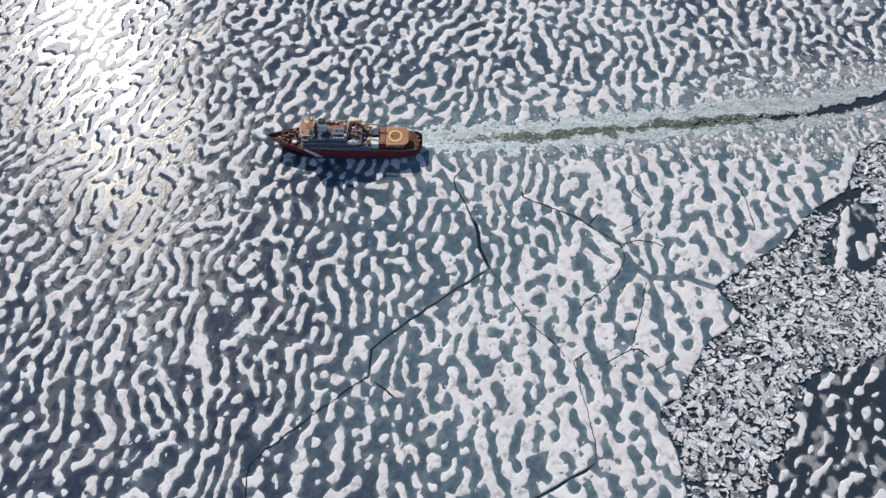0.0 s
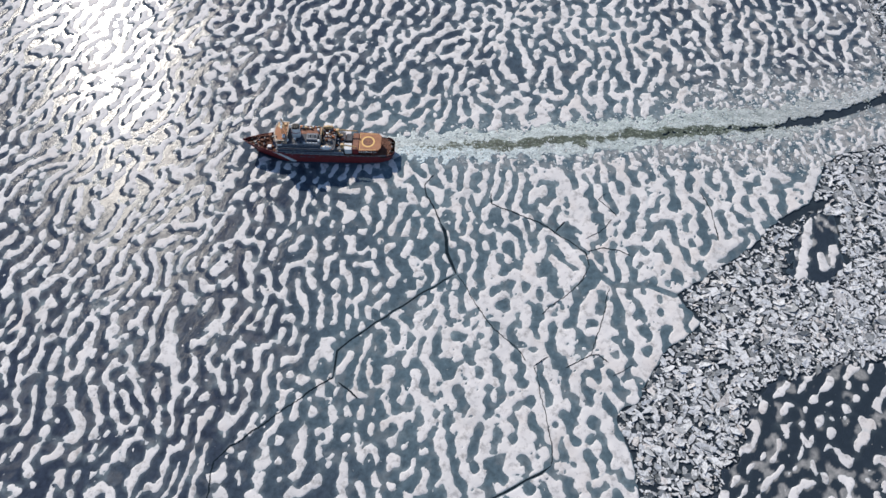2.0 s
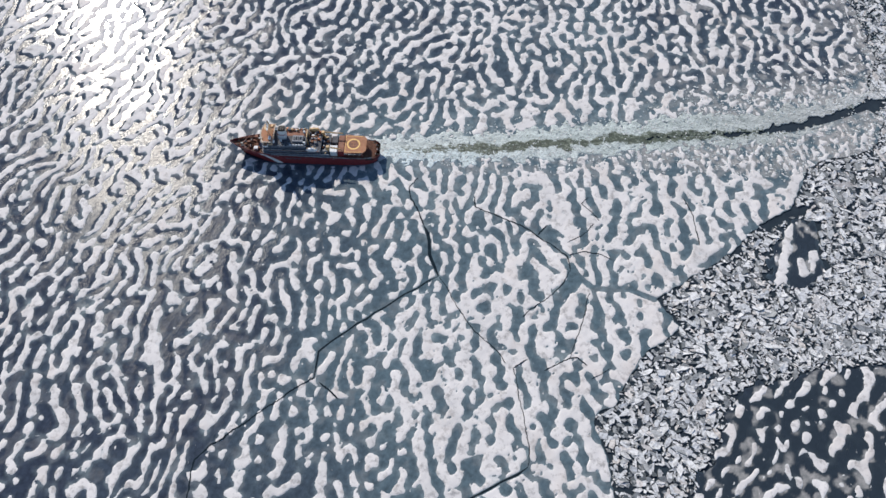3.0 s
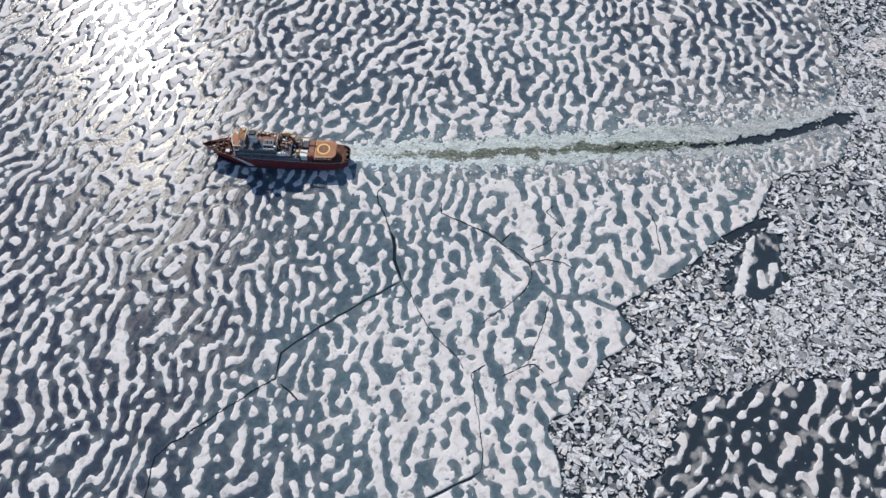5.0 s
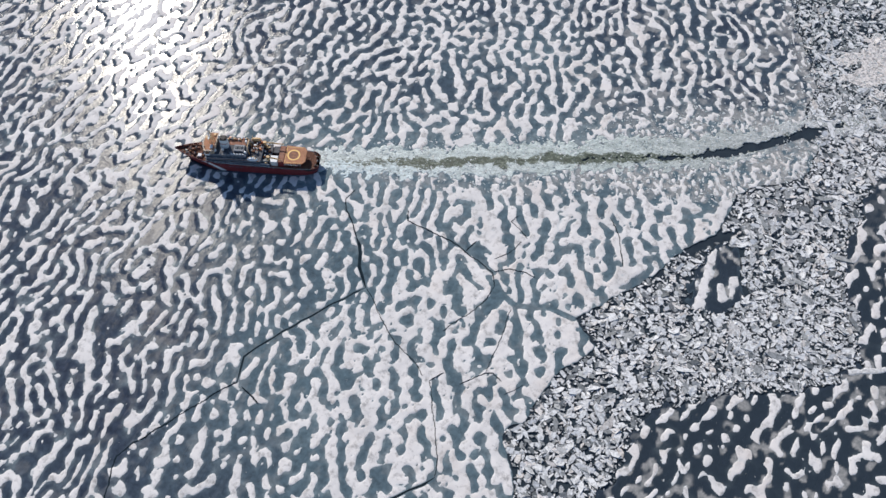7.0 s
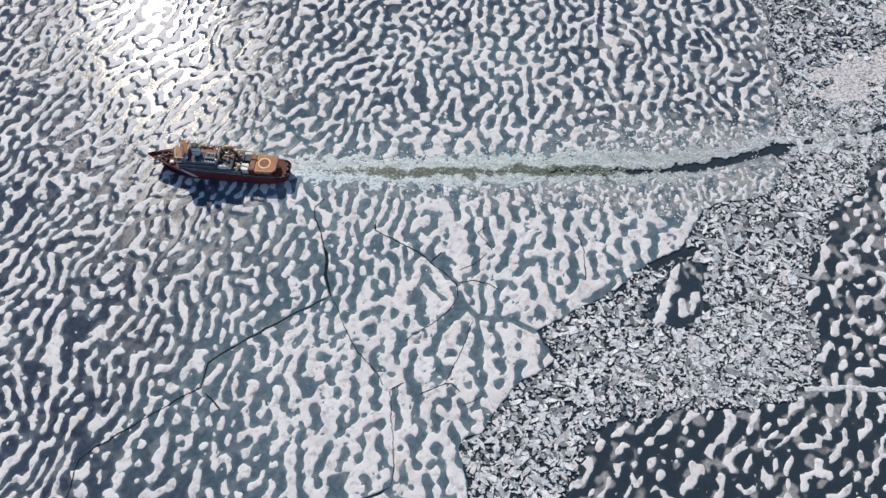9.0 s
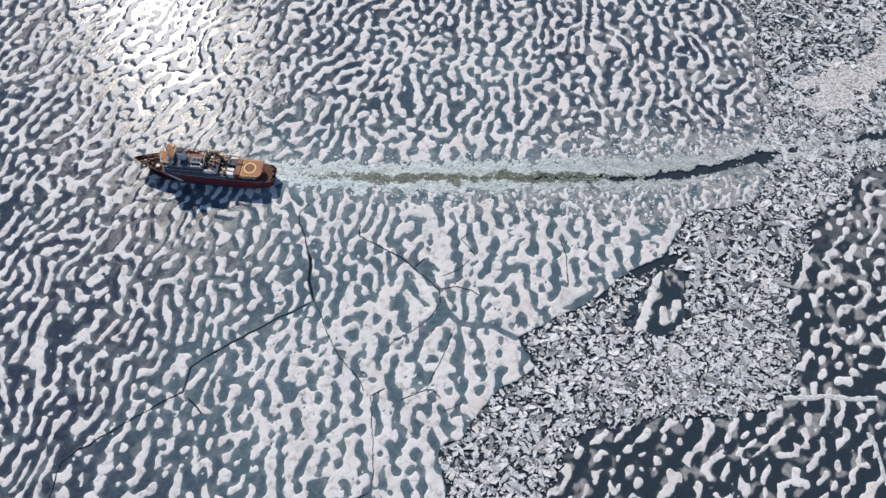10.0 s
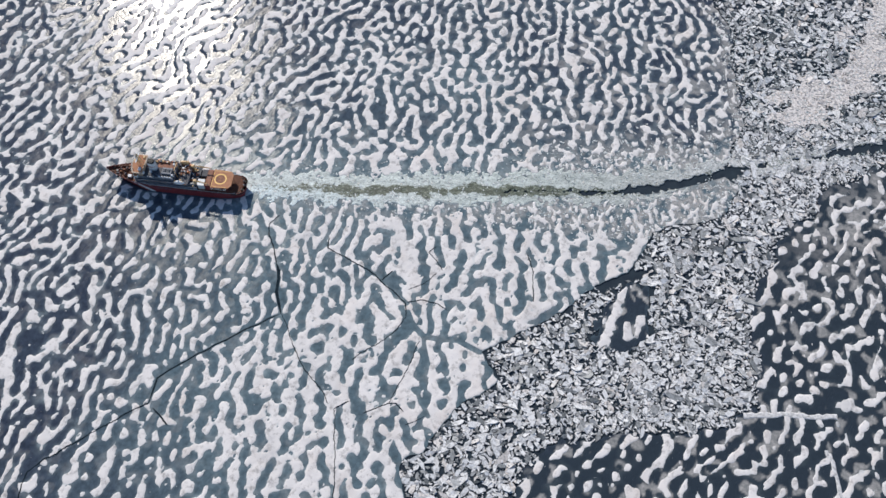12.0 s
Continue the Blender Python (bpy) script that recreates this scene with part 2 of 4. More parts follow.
# outlines in plan
FLOE_EDGE = [(262, 98), (271, 90), (264, 80), (256, 66), (242, 60), (224, 58), (207, 50), (196, 30), (189, 20), (167, 8), (155, -2), (141, -13), (126, -22), (112, -30), (93, -41), (98, -49), (104, -59), (93, -69), (86, -72), (79, -78), (66, -95), (60, -106), (46, -113), (50, -128), (52, -152), (54, -320)]
MAIN_EAST = [(270, 350), (268, 264), (277, 241), (278, 213), (277, 180), (280, 154), (276, 134), (266, 119)]
LOW_FLOE = [(84, -320), (90, -170), (96, -152), (108, -135), (116, -128), (119, -116), (131, -101), (145, -96), (167, -92), (196, -89), (234, -84), (252, -74), (263, -69), (264, -54), (269, -39), (266, -10), (270, 10), (288, 32), (291, 47), (302, 61), (318, 66), (325, 84), (336, 96), (376, 111), (480, 118), (480, -320)]
FRAGMENT = [(166, -37), (166, -20), (176, -2), (188, 12), (201, 9), (199, -24), (187, -35)]
WAKE_MID = [(-76, 75), (-61, 75), (17, 75), (55, 77), (133, 80), (172, 81), (196, 83), (219, 88), (243, 95), (272, 105), (309, 114), (351, 123), (380, 131), (470, 150)]
WIDE_CRACKS = [
    ([(-45, 15), (-42, 4), (-42, -6), (-39, -15), (-37, -21)], 1.15),
    ([(-37, -21), (-64, -37), (-86, -51), (-101, -62), (-108, -68), (-110, -84)], 0.57),
    ([(8, -139), (-6, -146), (-25, -155), (-60, -182)], 0.62),
]
THIN_CRACKS = [
    ([(-48, 52), (-54, 44), (-53, 36), (-49, 28), (-45, 15)], 0.40),
    ([(-110, -84), (-128, -96), (-148, -110), (-165, -121), (-173, -129), (-174, -144), (-180, -190)], 0.45),
    ([(-37, -21), (-33, -27), (-29, -37), (-17, -58), (-6, -69), (0, -79)], 0.26),
    ([(4, -82), (6, -93), (8, -115), (9, -134), (8, -139)], 0.24),
    ([(-12, 36), (-12, 28), (15, 14), (24, 7), (43, -10), (44, -19)], 0.42),
    ([(4, -82), (13, -77)], 0.34),
    ([(22, -84), (37, -77), (42, -77), (47, -82)], 0.34),
    ([(44, -9), (54, -7), (63, -9), (70, -13)], 0.4),
    ([(44, -19), (39, -28), (32, -35), (12, -50)], 0.28),
    ([(26, 6), (33, 13)], 0.45),
    ([(44, 0), (53, 4), (62, 13)], 0.28),
    ([(61, 33), (56, 28), (66, 15)], 0.28),
    ([(122, 30), (126, 17), (126, -5)], 0.36),
    ([(54, -35), (45, -60), (37, -78)], 0.22),
    ([(48, -90), (60, -84)], 0.24),
    ([(-107, -87), (-101, -92), (-96, -97)], 0.4),
]
CHANNELS = [  # long ponds that follow healed cracks
    ([(45, -16), (50, -26), (56, -32), (68, -34), (75, -33), (84, -37), (92, -41)], 1.7),
    ([(15, 14), (24, 9), (36, -2), (44, -10)], 1.3),
    ([(56, -32), (60, -50), (55, -70), (62, -84)], 1.2),
]
CRACKS = WIDE_CRACKS + THIN_CRACKS

main_poly = [(-520, 350)] + jitter(MAIN_EAST, 4.0, 8, 15) + jitter(FLOE_EDGE, 1.2, 9, 3) + [(-520, -320)]
rag = soft_noise(3.0)
main_d = inside(main_poly) + 0.5 * rag
low_d = inside(jitter(LOW_FLOE, 3.0, 12, 5)) + 1.2 * rag
frag_d = inside(FRAGMENT) + 1.5 * rag
wake_d = line_distance(WAKE_MID)[0]
WAKE_XS = [-80, -60, 17, 56, 95, 134, 174, 214, 275, 330, 470]
mid_y = np.interp(GX, [p[0] for p in WAKE_MID], [p[1] for p in WAKE_MID])
above = GY > mid_y
wake_x = np.where(above, np.interp(GX, WAKE_XS, [8, 11, 12.5, 14.5, 13.5, 15.5, 16, 14, 9.5, 8, 7]), np.interp(GX, WAKE_XS, [8, 11, 12, 12, 10.5, 9.5, 10, 9, 8, 7, 6]))
wake = wake_x - wake_d + 2.0 * rag + 1.5 * soft_noise(1.6)  # positive inside the broken channel

# direction and size of the ridges change over the field
drift_a, drift_b = soft_noise(70), soft_noise(55)
low_w = step01(low_d, -3, 3)
w_lean = np.clip(step01(-GX * 0.45 + GY + 40 * drift_a, 70, 150) * step01(-GX + 30 * drift_b, -30, 60), 0, 1) * (1 - low_w)
w_back = step01(GX + 35 * drift_b, -75, -5) * (1 - step01(GY, 95, 130)) * (1 - low_w) * (1 - w_lean)
w_top = step01(GY + 20 * drift_a, 85, 125) * (1 - w_lean) * (1 - low_w) * (1 - w_back)
w_up = np.clip(1 - w_lean - w_back - w_top - low_w, 0, 1)

# how far the white spreads or shrinks, in metres
grow = 0.10 * w_back + 0.05 * drift_b + 0.08 * soft_noise(10)
grow = grow + 0.30 * np.exp(-(((GX - 60) / 90) ** 2 + ((GY - 165) / 45) ** 2)) + 0.85 * np.exp(-(((GX + 15) / 55) ** 2 + ((GY - 38) / 20) ** 2))
for x, y, size in ((212, 46, 18), (88, -52, 14), (76, -88, 12)):  # the corners of the floe are almost whole
    grow = grow + 1.1 * np.exp(-((GX - x) ** 2 + (GY - y) ** 2) / size**2)
# ridges of each part of the field: weight, spacing across and along, direction, how much of it is white
KINDS = [
    (w_up, 9.6, 15.5, 82, 0.03),
    (w_lean, 9.3, 13.5, 64, 0.30),
    (w_back, 12.4, 17.5, 88, 0.56),
    (w_top, 9.5, 14, 86, 0.26),
    (low_w, 10.4, 16, 56, -0.42),
]
strength = [k[0] ** 3 for k in KINDS]
even = np.sqrt(sum(w * w for w in strength))
maze = sum(w / even * warped(labyrinth(*k[1:]), 3.6, 20) for w, k in zip(strength, KINDS))
maze = maze + 0.84 * band_noise(8.6, 11.0, 88, 0.45) + 0.07 * soft_noise(1.6) - 3 * step01(frag_d, -4, -2)
cuts = np.exp(-((band_noise(19, 15, 90, 0.6) / 0.16) ** 2))  # thin channels that part the long ridges
short = np.exp(-((band_noise(13, 9, 75, 0.6) / 0.26) ** 2)) * (w_lean + 0.9 * w_top + 0.6 * w_up + 0.4 * w_back)
ICE = blurred(0.52 * maze + 0.4 * grow - 0.9 * cuts - 0.9 * short, 0.7)
ICE = ICE - 1.3 * step01(band_noise(3.6, 4.6, 90, 0.5), 2.15, 2.8) * (w_back + 0.5 * w_up + 0.3 * w_lean)  # melt holes
ICE = np.maximum(ICE, 0.5 * (band_noise(4.5, 6.0, 85, 0.5) - 2.45))  # small loose crumbs in the ponds
# pale tongues on the small fragment
for line, w in (([(185, 7), (180, -9), (173, -25), (169, -35)], 3.3), ([(186, -17), (186, -27)], 2.6), ([(191, -25), (196, -13)], 2.4)):
    d, along = line_distance(line)
    ICE = np.maximum(ICE, 0.45 * (np.interp(along, [0, 1], [0.8, 1.15]) * w - d + 0.6 * soft_noise(2.5)))
# margins crushed by the passing ship: on the far side wide, on the near side narrow
north = step01(wake, -42, -3) * above * step01(GX, 70, 190) * (main_d > 0)
south = step01(wake + np.interp(GX, [-60, 20, 120, 200], [13, 18, 25, 40]), 0, 16) * ~above * (0.55 * step01(GX, -64, -20) + 0.45 * step01(GX, 20, 150)) * (main_d > 0)
east = step01(main_d, 16, 2) * step01(GY, 100, 120)  # the floe crumbles towards the broken ice
crushed = np.clip(north + south + east, 0, 1)
ICE = ICE + crushed * (0.9 * band_noise(4.4, 7.0, 95, 0.5) - 0.42)
for line, w in CHANNELS:
    d, _ = line_distance(jitter(line, 0.8, 6, len(line)))
    ICE = np.minimum(ICE, (d - w) * 0.5)
# no ridges in the wake, in the open cracks and off the floes
fringe = step01(wake, -9, 0)
ICE = ICE - 0.55 * fringe * (0.6 + 0.6 * soft_noise(2.5))
ICE = np.minimum(ICE, -wake * 0.35 + 0.1)
on_floe = np.maximum(np.maximum(main_d, low_d), frag_d)
ICE = np.minimum(ICE, (on_floe - 0.25) * 0.8)
crack_lines = [(jitter(line, 0.8, 7, 20 + k), w) for k, (line, w) in enumerate(CRACKS)]
for line, w in crack_lines:
    if w > 0.55:  # the wide cracks part the ridges
        d, _ = line_distance(line)
        ICE = np.minimum(ICE, (d - max(w, 0.85)) * 0.7)
# the ship has crushed the ice under its hull
SHIP_TURN = 175.9
SHIP_AT = (-72.4, 69.9)
hull_line = [(SHIP_AT[0] + 7 * cos(radians(SHIP_TURN)), SHIP_AT[1] + 7 * sin(radians(SHIP_TURN))), (SHIP_AT[0] + 91 * cos(radians(SHIP_TURN)), SHIP_AT[1] + 91 * sin(radians(SHIP_TURN)))]
hull_d, hull_s = line_distance(hull_line)
hull_gap = hull_d - np.interp(hull_s, [0, 0.04, 0.2, 0.75, 0.9, 1], [5.9, 7.6, 8.9, 8.6, 5.5, 1.4]) - 0.4
ICE = np.minimum(ICE, hull_gap * 0.5)


def field_mesh(field, values):
    """Triangles of the part of the grid where field is above 0, cut along its edge. values: grid arrays; each comes back per vertex.
    Returns vertices (x, y), triangles, values, and for every vertex whether it lies on the cut edge."""
    ny, nx = field.shape
    n = ny * nx
    f = field.ravel()
    node = np.arange(n).reshape(ny, nx)
    a, b, c, d = node[:-1, :-1].ravel(), node[:-1, 1:].ravel(), node[1:, 1:].ravel(), node[1:, :-1].ravel()
    tri = np.concatenate([np.stack([a, b, c], 1), np.stack([a, c, d], 1)])
    up = f[tri] > 0
    count = up.sum(1)
    whole = tri[count == 3]

    def cut(p, q):
        lo, hi = np.minimum(p, q), np.maximum(p, q)
        kind = np.where(hi - lo == 1, 1, np.where(hi - lo == nx, 2, 3))
        return lo + kind * n

    def turned(t, u, want):
        k = np.argmax(u == want, 1)
        r = np.arange(len(t))
        return t[r, k], t[r, (k + 1) % 3], t[r, (k + 2) % 3]

    one = count == 1
    p, q, r = turned(tri[one], up[one], True)
    ones = np.stack([p, cut(p, q), cut(p, r)], 1)
    two = count == 2
    p, q, r = turned(tri[two], up[two], False)
    pq, pr = cut(p, q), cut(p, r)
    twos = np.concatenate([np.stack([pq, q, r], 1), np.stack([pq, r, pr], 1)])
    tris = np.concatenate([whole, ones, twos])
    ids, tris = np.unique(tris, return_inverse=True)
    tris = tris.reshape(-1, 3)
    kind, base = ids // n, ids % n
    other = base + np.choose(kind, [0, 1, nx, nx + 1])
    fa, fb = f[base], f[np.minimum(other, n - 1)]
    t = np.where(kind > 0, fa / np.where(np.abs(fa - fb) < 1e-9, 1e-9, fa - fb), 0.0)
    other = np.where(kind > 0, other, base)

    def lerp(g):
        g = g.ravel()
        return g[base] + t * (g[other] - g[base])

    inner = np.where(f[base] > 0, base, other)
    return np.stack([lerp(GX), lerp(GY)], 1), tris, [lerp(v) for v in values], kind > 0, inner


def mesh_from(name, verts, tris, attributes=None, smooth=True):
    me = bpy.data.meshes.new(name)
    me.vertices.add(len(verts))
    me.vertices.foreach_set("co", np.ascontiguousarray(verts, dtype=np.float32).ravel())
    me.loops.add(3 * len(tris))
    me.loops.foreach_set("vertex_index", np.ascontiguousarray(tris, dtype=np.int32).ravel())
    me.polygons.add(len(tris))
    me.polygons.foreach_set("loop_start", np.arange(0, 3 * len(tris), 3, dtype=np.int32))
    me.polygons.foreach_set("use_smooth", np.full(len(tris), smooth))
    for key, v in (attributes or {}).items():
        me.attributes.new(key, "FLOAT", "POINT").data.foreach_set("value", np.ascontiguousarray(v, dtype=np.float32))
    me.update()
    me.validate()
    return me


def skirt(verts, tris, edge, drop):
    """Adds a wall that hangs down from the cut edge of a flat piece."""
    e = np.concatenate([tris[:, [0, 1]], tris[:, [1, 2]], tris[:, [2, 0]]])
    e = e[edge[e[:, 0]] & edge[e[:, 1]]]
    key = np.sort(e, 1)
    _, first, count = np.unique(key[:, 0].astype(np.int64) * len(verts) + key[:, 1], return_index=True, return_counts=True)
    rim = e[first[count == 1]]
    low = verts.copy()
    low[:, 2] -= drop
    used, back = np.unique(rim, return_inverse=True)
    back = back.reshape(-1, 2) + len(verts)
    walls = np.concatenate([np.stack([rim[:, 1], rim[:, 0], back[:, 0]], 1), np.stack([rim[:, 1], back[:, 0], back[:, 1]], 1)])
    return np.concatenate([verts, low[used]]), np.concatenate([tris, walls]), used


def part(name, me, mat, parent=None, label=""):
    """One mesh object under a thing or a part."""
    if isinstance(me, bmesh.types.BMesh):
        bm, me = me, bpy.data.meshes.new(name)
        bm.to_mesh(me)
        bm.free()
    if mat is not None and not me.materials:
        me.materials.append(mat)
    ob = new(name, me)
    ob.parent = parent
    return tagged(ob, label) if label else ob


WHITE_ICE, POND, SEA = white_ice_material(), pond_material(), sea_material()
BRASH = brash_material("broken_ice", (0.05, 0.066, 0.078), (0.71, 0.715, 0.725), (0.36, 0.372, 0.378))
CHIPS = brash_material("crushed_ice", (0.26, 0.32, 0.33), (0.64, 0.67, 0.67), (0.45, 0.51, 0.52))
PILED = brash_material("piled_ice", (0.62, 0.62, 0.62), (0.76, 0.74, 0.73), (0.68, 0.67, 0.67), False)
GROUND = brash_material("ground_ice", (0.34, 0.325, 0.315), (0.74, 0.70, 0.675), (0.58, 0.55, 0.535), False)
SLUSH, CRACK = slush_material(), crack_material()

# open sea below everything, out to the horizon
bm = bmesh.new()
bmesh.ops.create_grid(bm, x_segments=8, y_segments=8, size=4500)
sea = part("water", bm, SEA)
sea.location = (0, 0, -0.6)
tagged(sea, "dark open sea water between the drifting ice", "water", kind="structure")

# floes: plates of old ice flooded with melt ponds
teal = 0.15 + 0.75 * step01(GX + 25 * drift_a, -190, -50) * (1 - 0.85 * step01(GY, 85, 150)) + 0.45 * np.exp(-(((GX - 70) / 80) ** 2 + ((GY - 170) / 40) ** 2))
teal = teal * (1 - step01(low_d, -2, 2)) - 0.25 * step01(low_d, -2, 2) + 0.25 * step01(wake, -25, 0) - 0.8 * step01(frag_d, -2, 2)
shelf = np.maximum(step01(blurred(np.clip(ICE, -1.2, 0.3), 1.6), -0.55, 0.15), 0.95 * step01(wake + 4 * soft_noise(5), -15, 0))
shelf = np.maximum(shelf, 0.75 * np.exp(-(((GX + 10) / 55) ** 2 + ((GY - 42) / 20) ** 2)))
white = (ICE > 0).astype(float)
lee = step01(blurred(np.roll(white, (-2, -2), (0, 1)), 1.1), 0.30, 0.62)  # calm water down-wind of the ridges

film = step01(blurred(np.clip(ICE, -1.5, 0.6), 1.2) + 0.8 * soft_noise(4.0), -0.32, 0.02) * np.clip(0.16 + 0.6 * low_w + 0.45 * w_top * step01(GX, 60, 190) + 0.84 * step01(frag_d, -2, 2), 0, 1) * step01(soft_noise(7), -0.2, 0.3)
film = np.maximum(film, 0.9 * step01(soft_noise(3.2), -0.35, 0.4) * np.exp(-(((GX - 352) / 46) ** 2 + ((GY - 62) / 30) ** 2)))
film = np.maximum(film, 0.9 * crushed * step01(soft_noise(3), -1.1, 0.4))


def connected(mask):
    """The number of its piece for every grid point of a mask, -1 off it."""
    piece = np.where(mask, np.arange(mask.size).reshape(mask.shape), -1)
    while True:  # the largest number spreads through every piece
        grown = piece.copy()
        for shift, axis in ((1, 0), (-1, 0), (1, 1), (-1, 1)):
            grown = np.where(mask, np.maximum(grown, np.roll(piece, shift, axis)), -1)
            piece = grown
        grown = np.where(mask, np.maximum(grown, grown.ravel()[np.maximum(grown, 0)]), -1)
        if (grown == grown.ravel()[np.maximum(grown, 0)])[mask].all() and all((np.roll(grown, s, a)[mask & np.roll(mask, s, a)] == grown[mask & np.roll(mask, s, a)]).all() for s in (1, -1) for a in (0, 1)):
            return grown
        piece = grown


FLOES = [(main_d, "wide grey floe of melting sea ice flooded with teal ponds"),
         (low_d, "dark thin floe of melting sea ice with navy ponds"),
         (frag_d, "small unbroken floe fragment among the broken ice")]
floes, floe_at = [], np.zeros(GX.shape, int)
hole = np.minimum(wake_d - wake_x + 5.0, hull_gap + 1.0)
for d, label in FLOES:
    field = np.minimum(d, hole)
    pieces = connected(field > 0)
    ids, counts = np.unique(pieces[pieces >= 0], return_counts=True)
    for key in ids[counts > 400]:
        own = np.where((pieces == key) | (field <= 0), field, -0.05)
        xy, tris, vals, edge, _ = field_mesh(own, [teal, shelf, lee, film, np.maximum(low_w, 0.8 * step01(frag_d, -2, 2))])
        verts, tris, used = skirt(np.c_[xy, np.zeros(len(xy))], tris, edge, 0.7)
        vals = [np.r_[v, v[used]] for v in vals]
        floe = part("ice_floe", mesh_from("ice_floe", verts, tris, dict(zip(("teal", "shelf", "lee", "film", "deep"), vals)), smooth=False), POND)
        floe_at[pieces == key] = len(floes)
        floes.append(tagged(floe, label, "ice floe", kind="structure"))
main_floe = floes[int(sample(floe_at, 0, 0))]
dark_floe = floes[int(sample(floe_at, 200, -120))]

# white ridges that stand out of the ponds
label_of = connected(ICE > 0)
relief = soft_noise(2.2)
xy, tris, (e, rel), edge, inner = field_mesh(ICE, [ICE, relief])
rise = np.where(edge, 0.0, 1 - np.exp(-np.maximum(e, 0) / 0.30))
z = 0.02 + rise * (0.19 + 0.06 * rel)
z[edge] = -0.06
verts = np.c_[xy, z]
who = label_of.ravel()[inner[tris[:, 0]]]
names, where_first, sizes = np.unique(who, return_index=True, return_counts=True)
mid_x, mid_y = verts[tris[where_first, 0], 0], verts[tris[where_first, 0], 1]
near = (mid_x > -230) & (mid_x < 260) & (mid_y < 45) & (sizes > 60)
order = np.argsort(np.hypot(mid_x * 0.5, mid_y + 190) + np.where(near, 0, 1e6))[:300]
single = {int(names[k]): (float(mid_x[k]), float(mid_y[k])) for k in order if near[k]}
alone = np.isin(who, list(single))


def ridge_mesh(pick):
    used, back = np.unique(tris[pick], return_inverse=True)
    return mesh_from("ice_ridge", verts[used], back.reshape(-1, 3), {"rise": rise[used]})


rest = part("ice_ridges", ridge_mesh(~alone), WHITE_ICE, main_floe)
tagged(rest, "white rounded ridges of snow-covered ice between ponds", kind="stuff")
sorted_tris = np.argsort(who, kind="stable")
bounds = np.searchsorted(who[sorted_tris], list(single)), np.searchsorted(who[sorted_tris], list(single), side="right")
for (key, (x, y)), lo, hi in zip(single.items(), *bounds):
    part("ice_ridge", ridge_mesh(sorted_tris[lo:hi]), WHITE_ICE, floes[int(sample(floe_at, x, y))])

# dark water in the cracks; the narrow ones run on over the ridges
ground_z = np.where(ICE > 0, 0.02 + (1 - np.exp(-np.maximum(ICE, 0) / 0.30)) * (0.19 + 0.06 * relief), 0.0)
for axis in (0, 1):
    ground_z = np.maximum(np.maximum(ground_z, np.roll(ground_z, 1, axis)), np.roll(ground_z, -1, axis))
for line, w in crack_lines:
    r = random.Random(int(w * 1000) + len(line))
    if w <= 0.55:
        line = jitter(line, 0.25, 1.2, 77)
    bm = bmesh.new()
    rows = []
    h = w
    for k, p in enumerate(line):
        a, b = line[max(k - 1, 0)], line[min(k + 1, len(line) - 1)]
        d = max(math.dist(a, b), 1e-6)
        nx, ny = -(b[1] - a[1]) / d, (b[0] - a[0]) / d
        h = 0.6 * h + 0.4 * w * r.uniform(0.4, 1.5)
        e = h * (0.3 if k in (0, len(line) - 1) else 1)
        zz = 0.012 if w > 0.55 else float(sample(ground_z, p[0] + 0.5, p[1] + 0.5)) + 0.015
        rows.append([bm.verts.new((p[0] + s * e * nx, p[1] + s * e * ny, zz)) for s in (-1, 1)])
    for p, q in zip(rows, rows[1:]):
        bm.faces.new((p[0], p[1], q[1], q[0]))
    bmesh.ops.recalc_face_normals(bm, faces=bm.faces)
    part("crack", bm, CRACK, main_floe, "narrow dark crack of open water")

# the wake: a channel of slush with an open lead along its middle
lead_d = line_distance(jitter(WAKE_MID, 1.6, 10, 9))[0]
lead_w = np.interp(GX, [-80, -30, 20, 60, 100, 150, 175, 215, 262, 285, 305, 335, 352, 400, 470], [-6, -6, -5, -3.5, -0.9, 0.5, 1.2, 3.0, 4.0, 0.4, -0.8, 0.6, 3.4, 4.6, 4.4])
lead = lead_d - lead_w + 0.7 * soft_noise(1.3) + 0.7 * soft_noise(2.6) + 0.7 * soft_noise(6.0)
churn = step01(-np.abs(lead_d + 1.0 * soft_noise(4)), -4.9, -1.8) * np.interp(GX, [-66, -45, -10, 60, 120, 170, 200], [0.1, 0.6, 0.95, 1.1, 1.0, 0.7, 0.4])
age = np.clip((GX + 60) / 330 + 0.28 * above * step01(-GX, -120, 40), 0, 1)  # bluest on the lee side, close behind the ship
slush_d = np.minimum(np.minimum(wake + 0.8 * soft_noise(1.6), lead), hull_gap + 1.2)
bodies = connected(slush_d > 0)
keys, counts = np.unique(bodies[bodies >= 0], return_counts=True)
slush_d = np.where((slush_d > 0) & ~np.isin(bodies, keys[counts > 400]), -0.05, slush_d)  # no stray islands
xy, tris, vals, edge, _ = field_mesh(slush_d, [age, churn, soft_noise(1.8)])
verts2 = np.c_[xy, np.where(edge, 0.0, 0.10 + 0.05 * vals[2])]
verts2, tris2, used = skirt(verts2, tris, edge, 0.5)
slush = part("wake_slush", mesh_from("wake_slush", verts2, tris2, {"age": np.r_[vals[0], vals[0][used]], "churn": np.r_[vals[1], vals[1][used]]}), SLUSH)
tagged(slush, "pale cyan slush of crushed ice in the ship's wake", "wake", kind="structure")


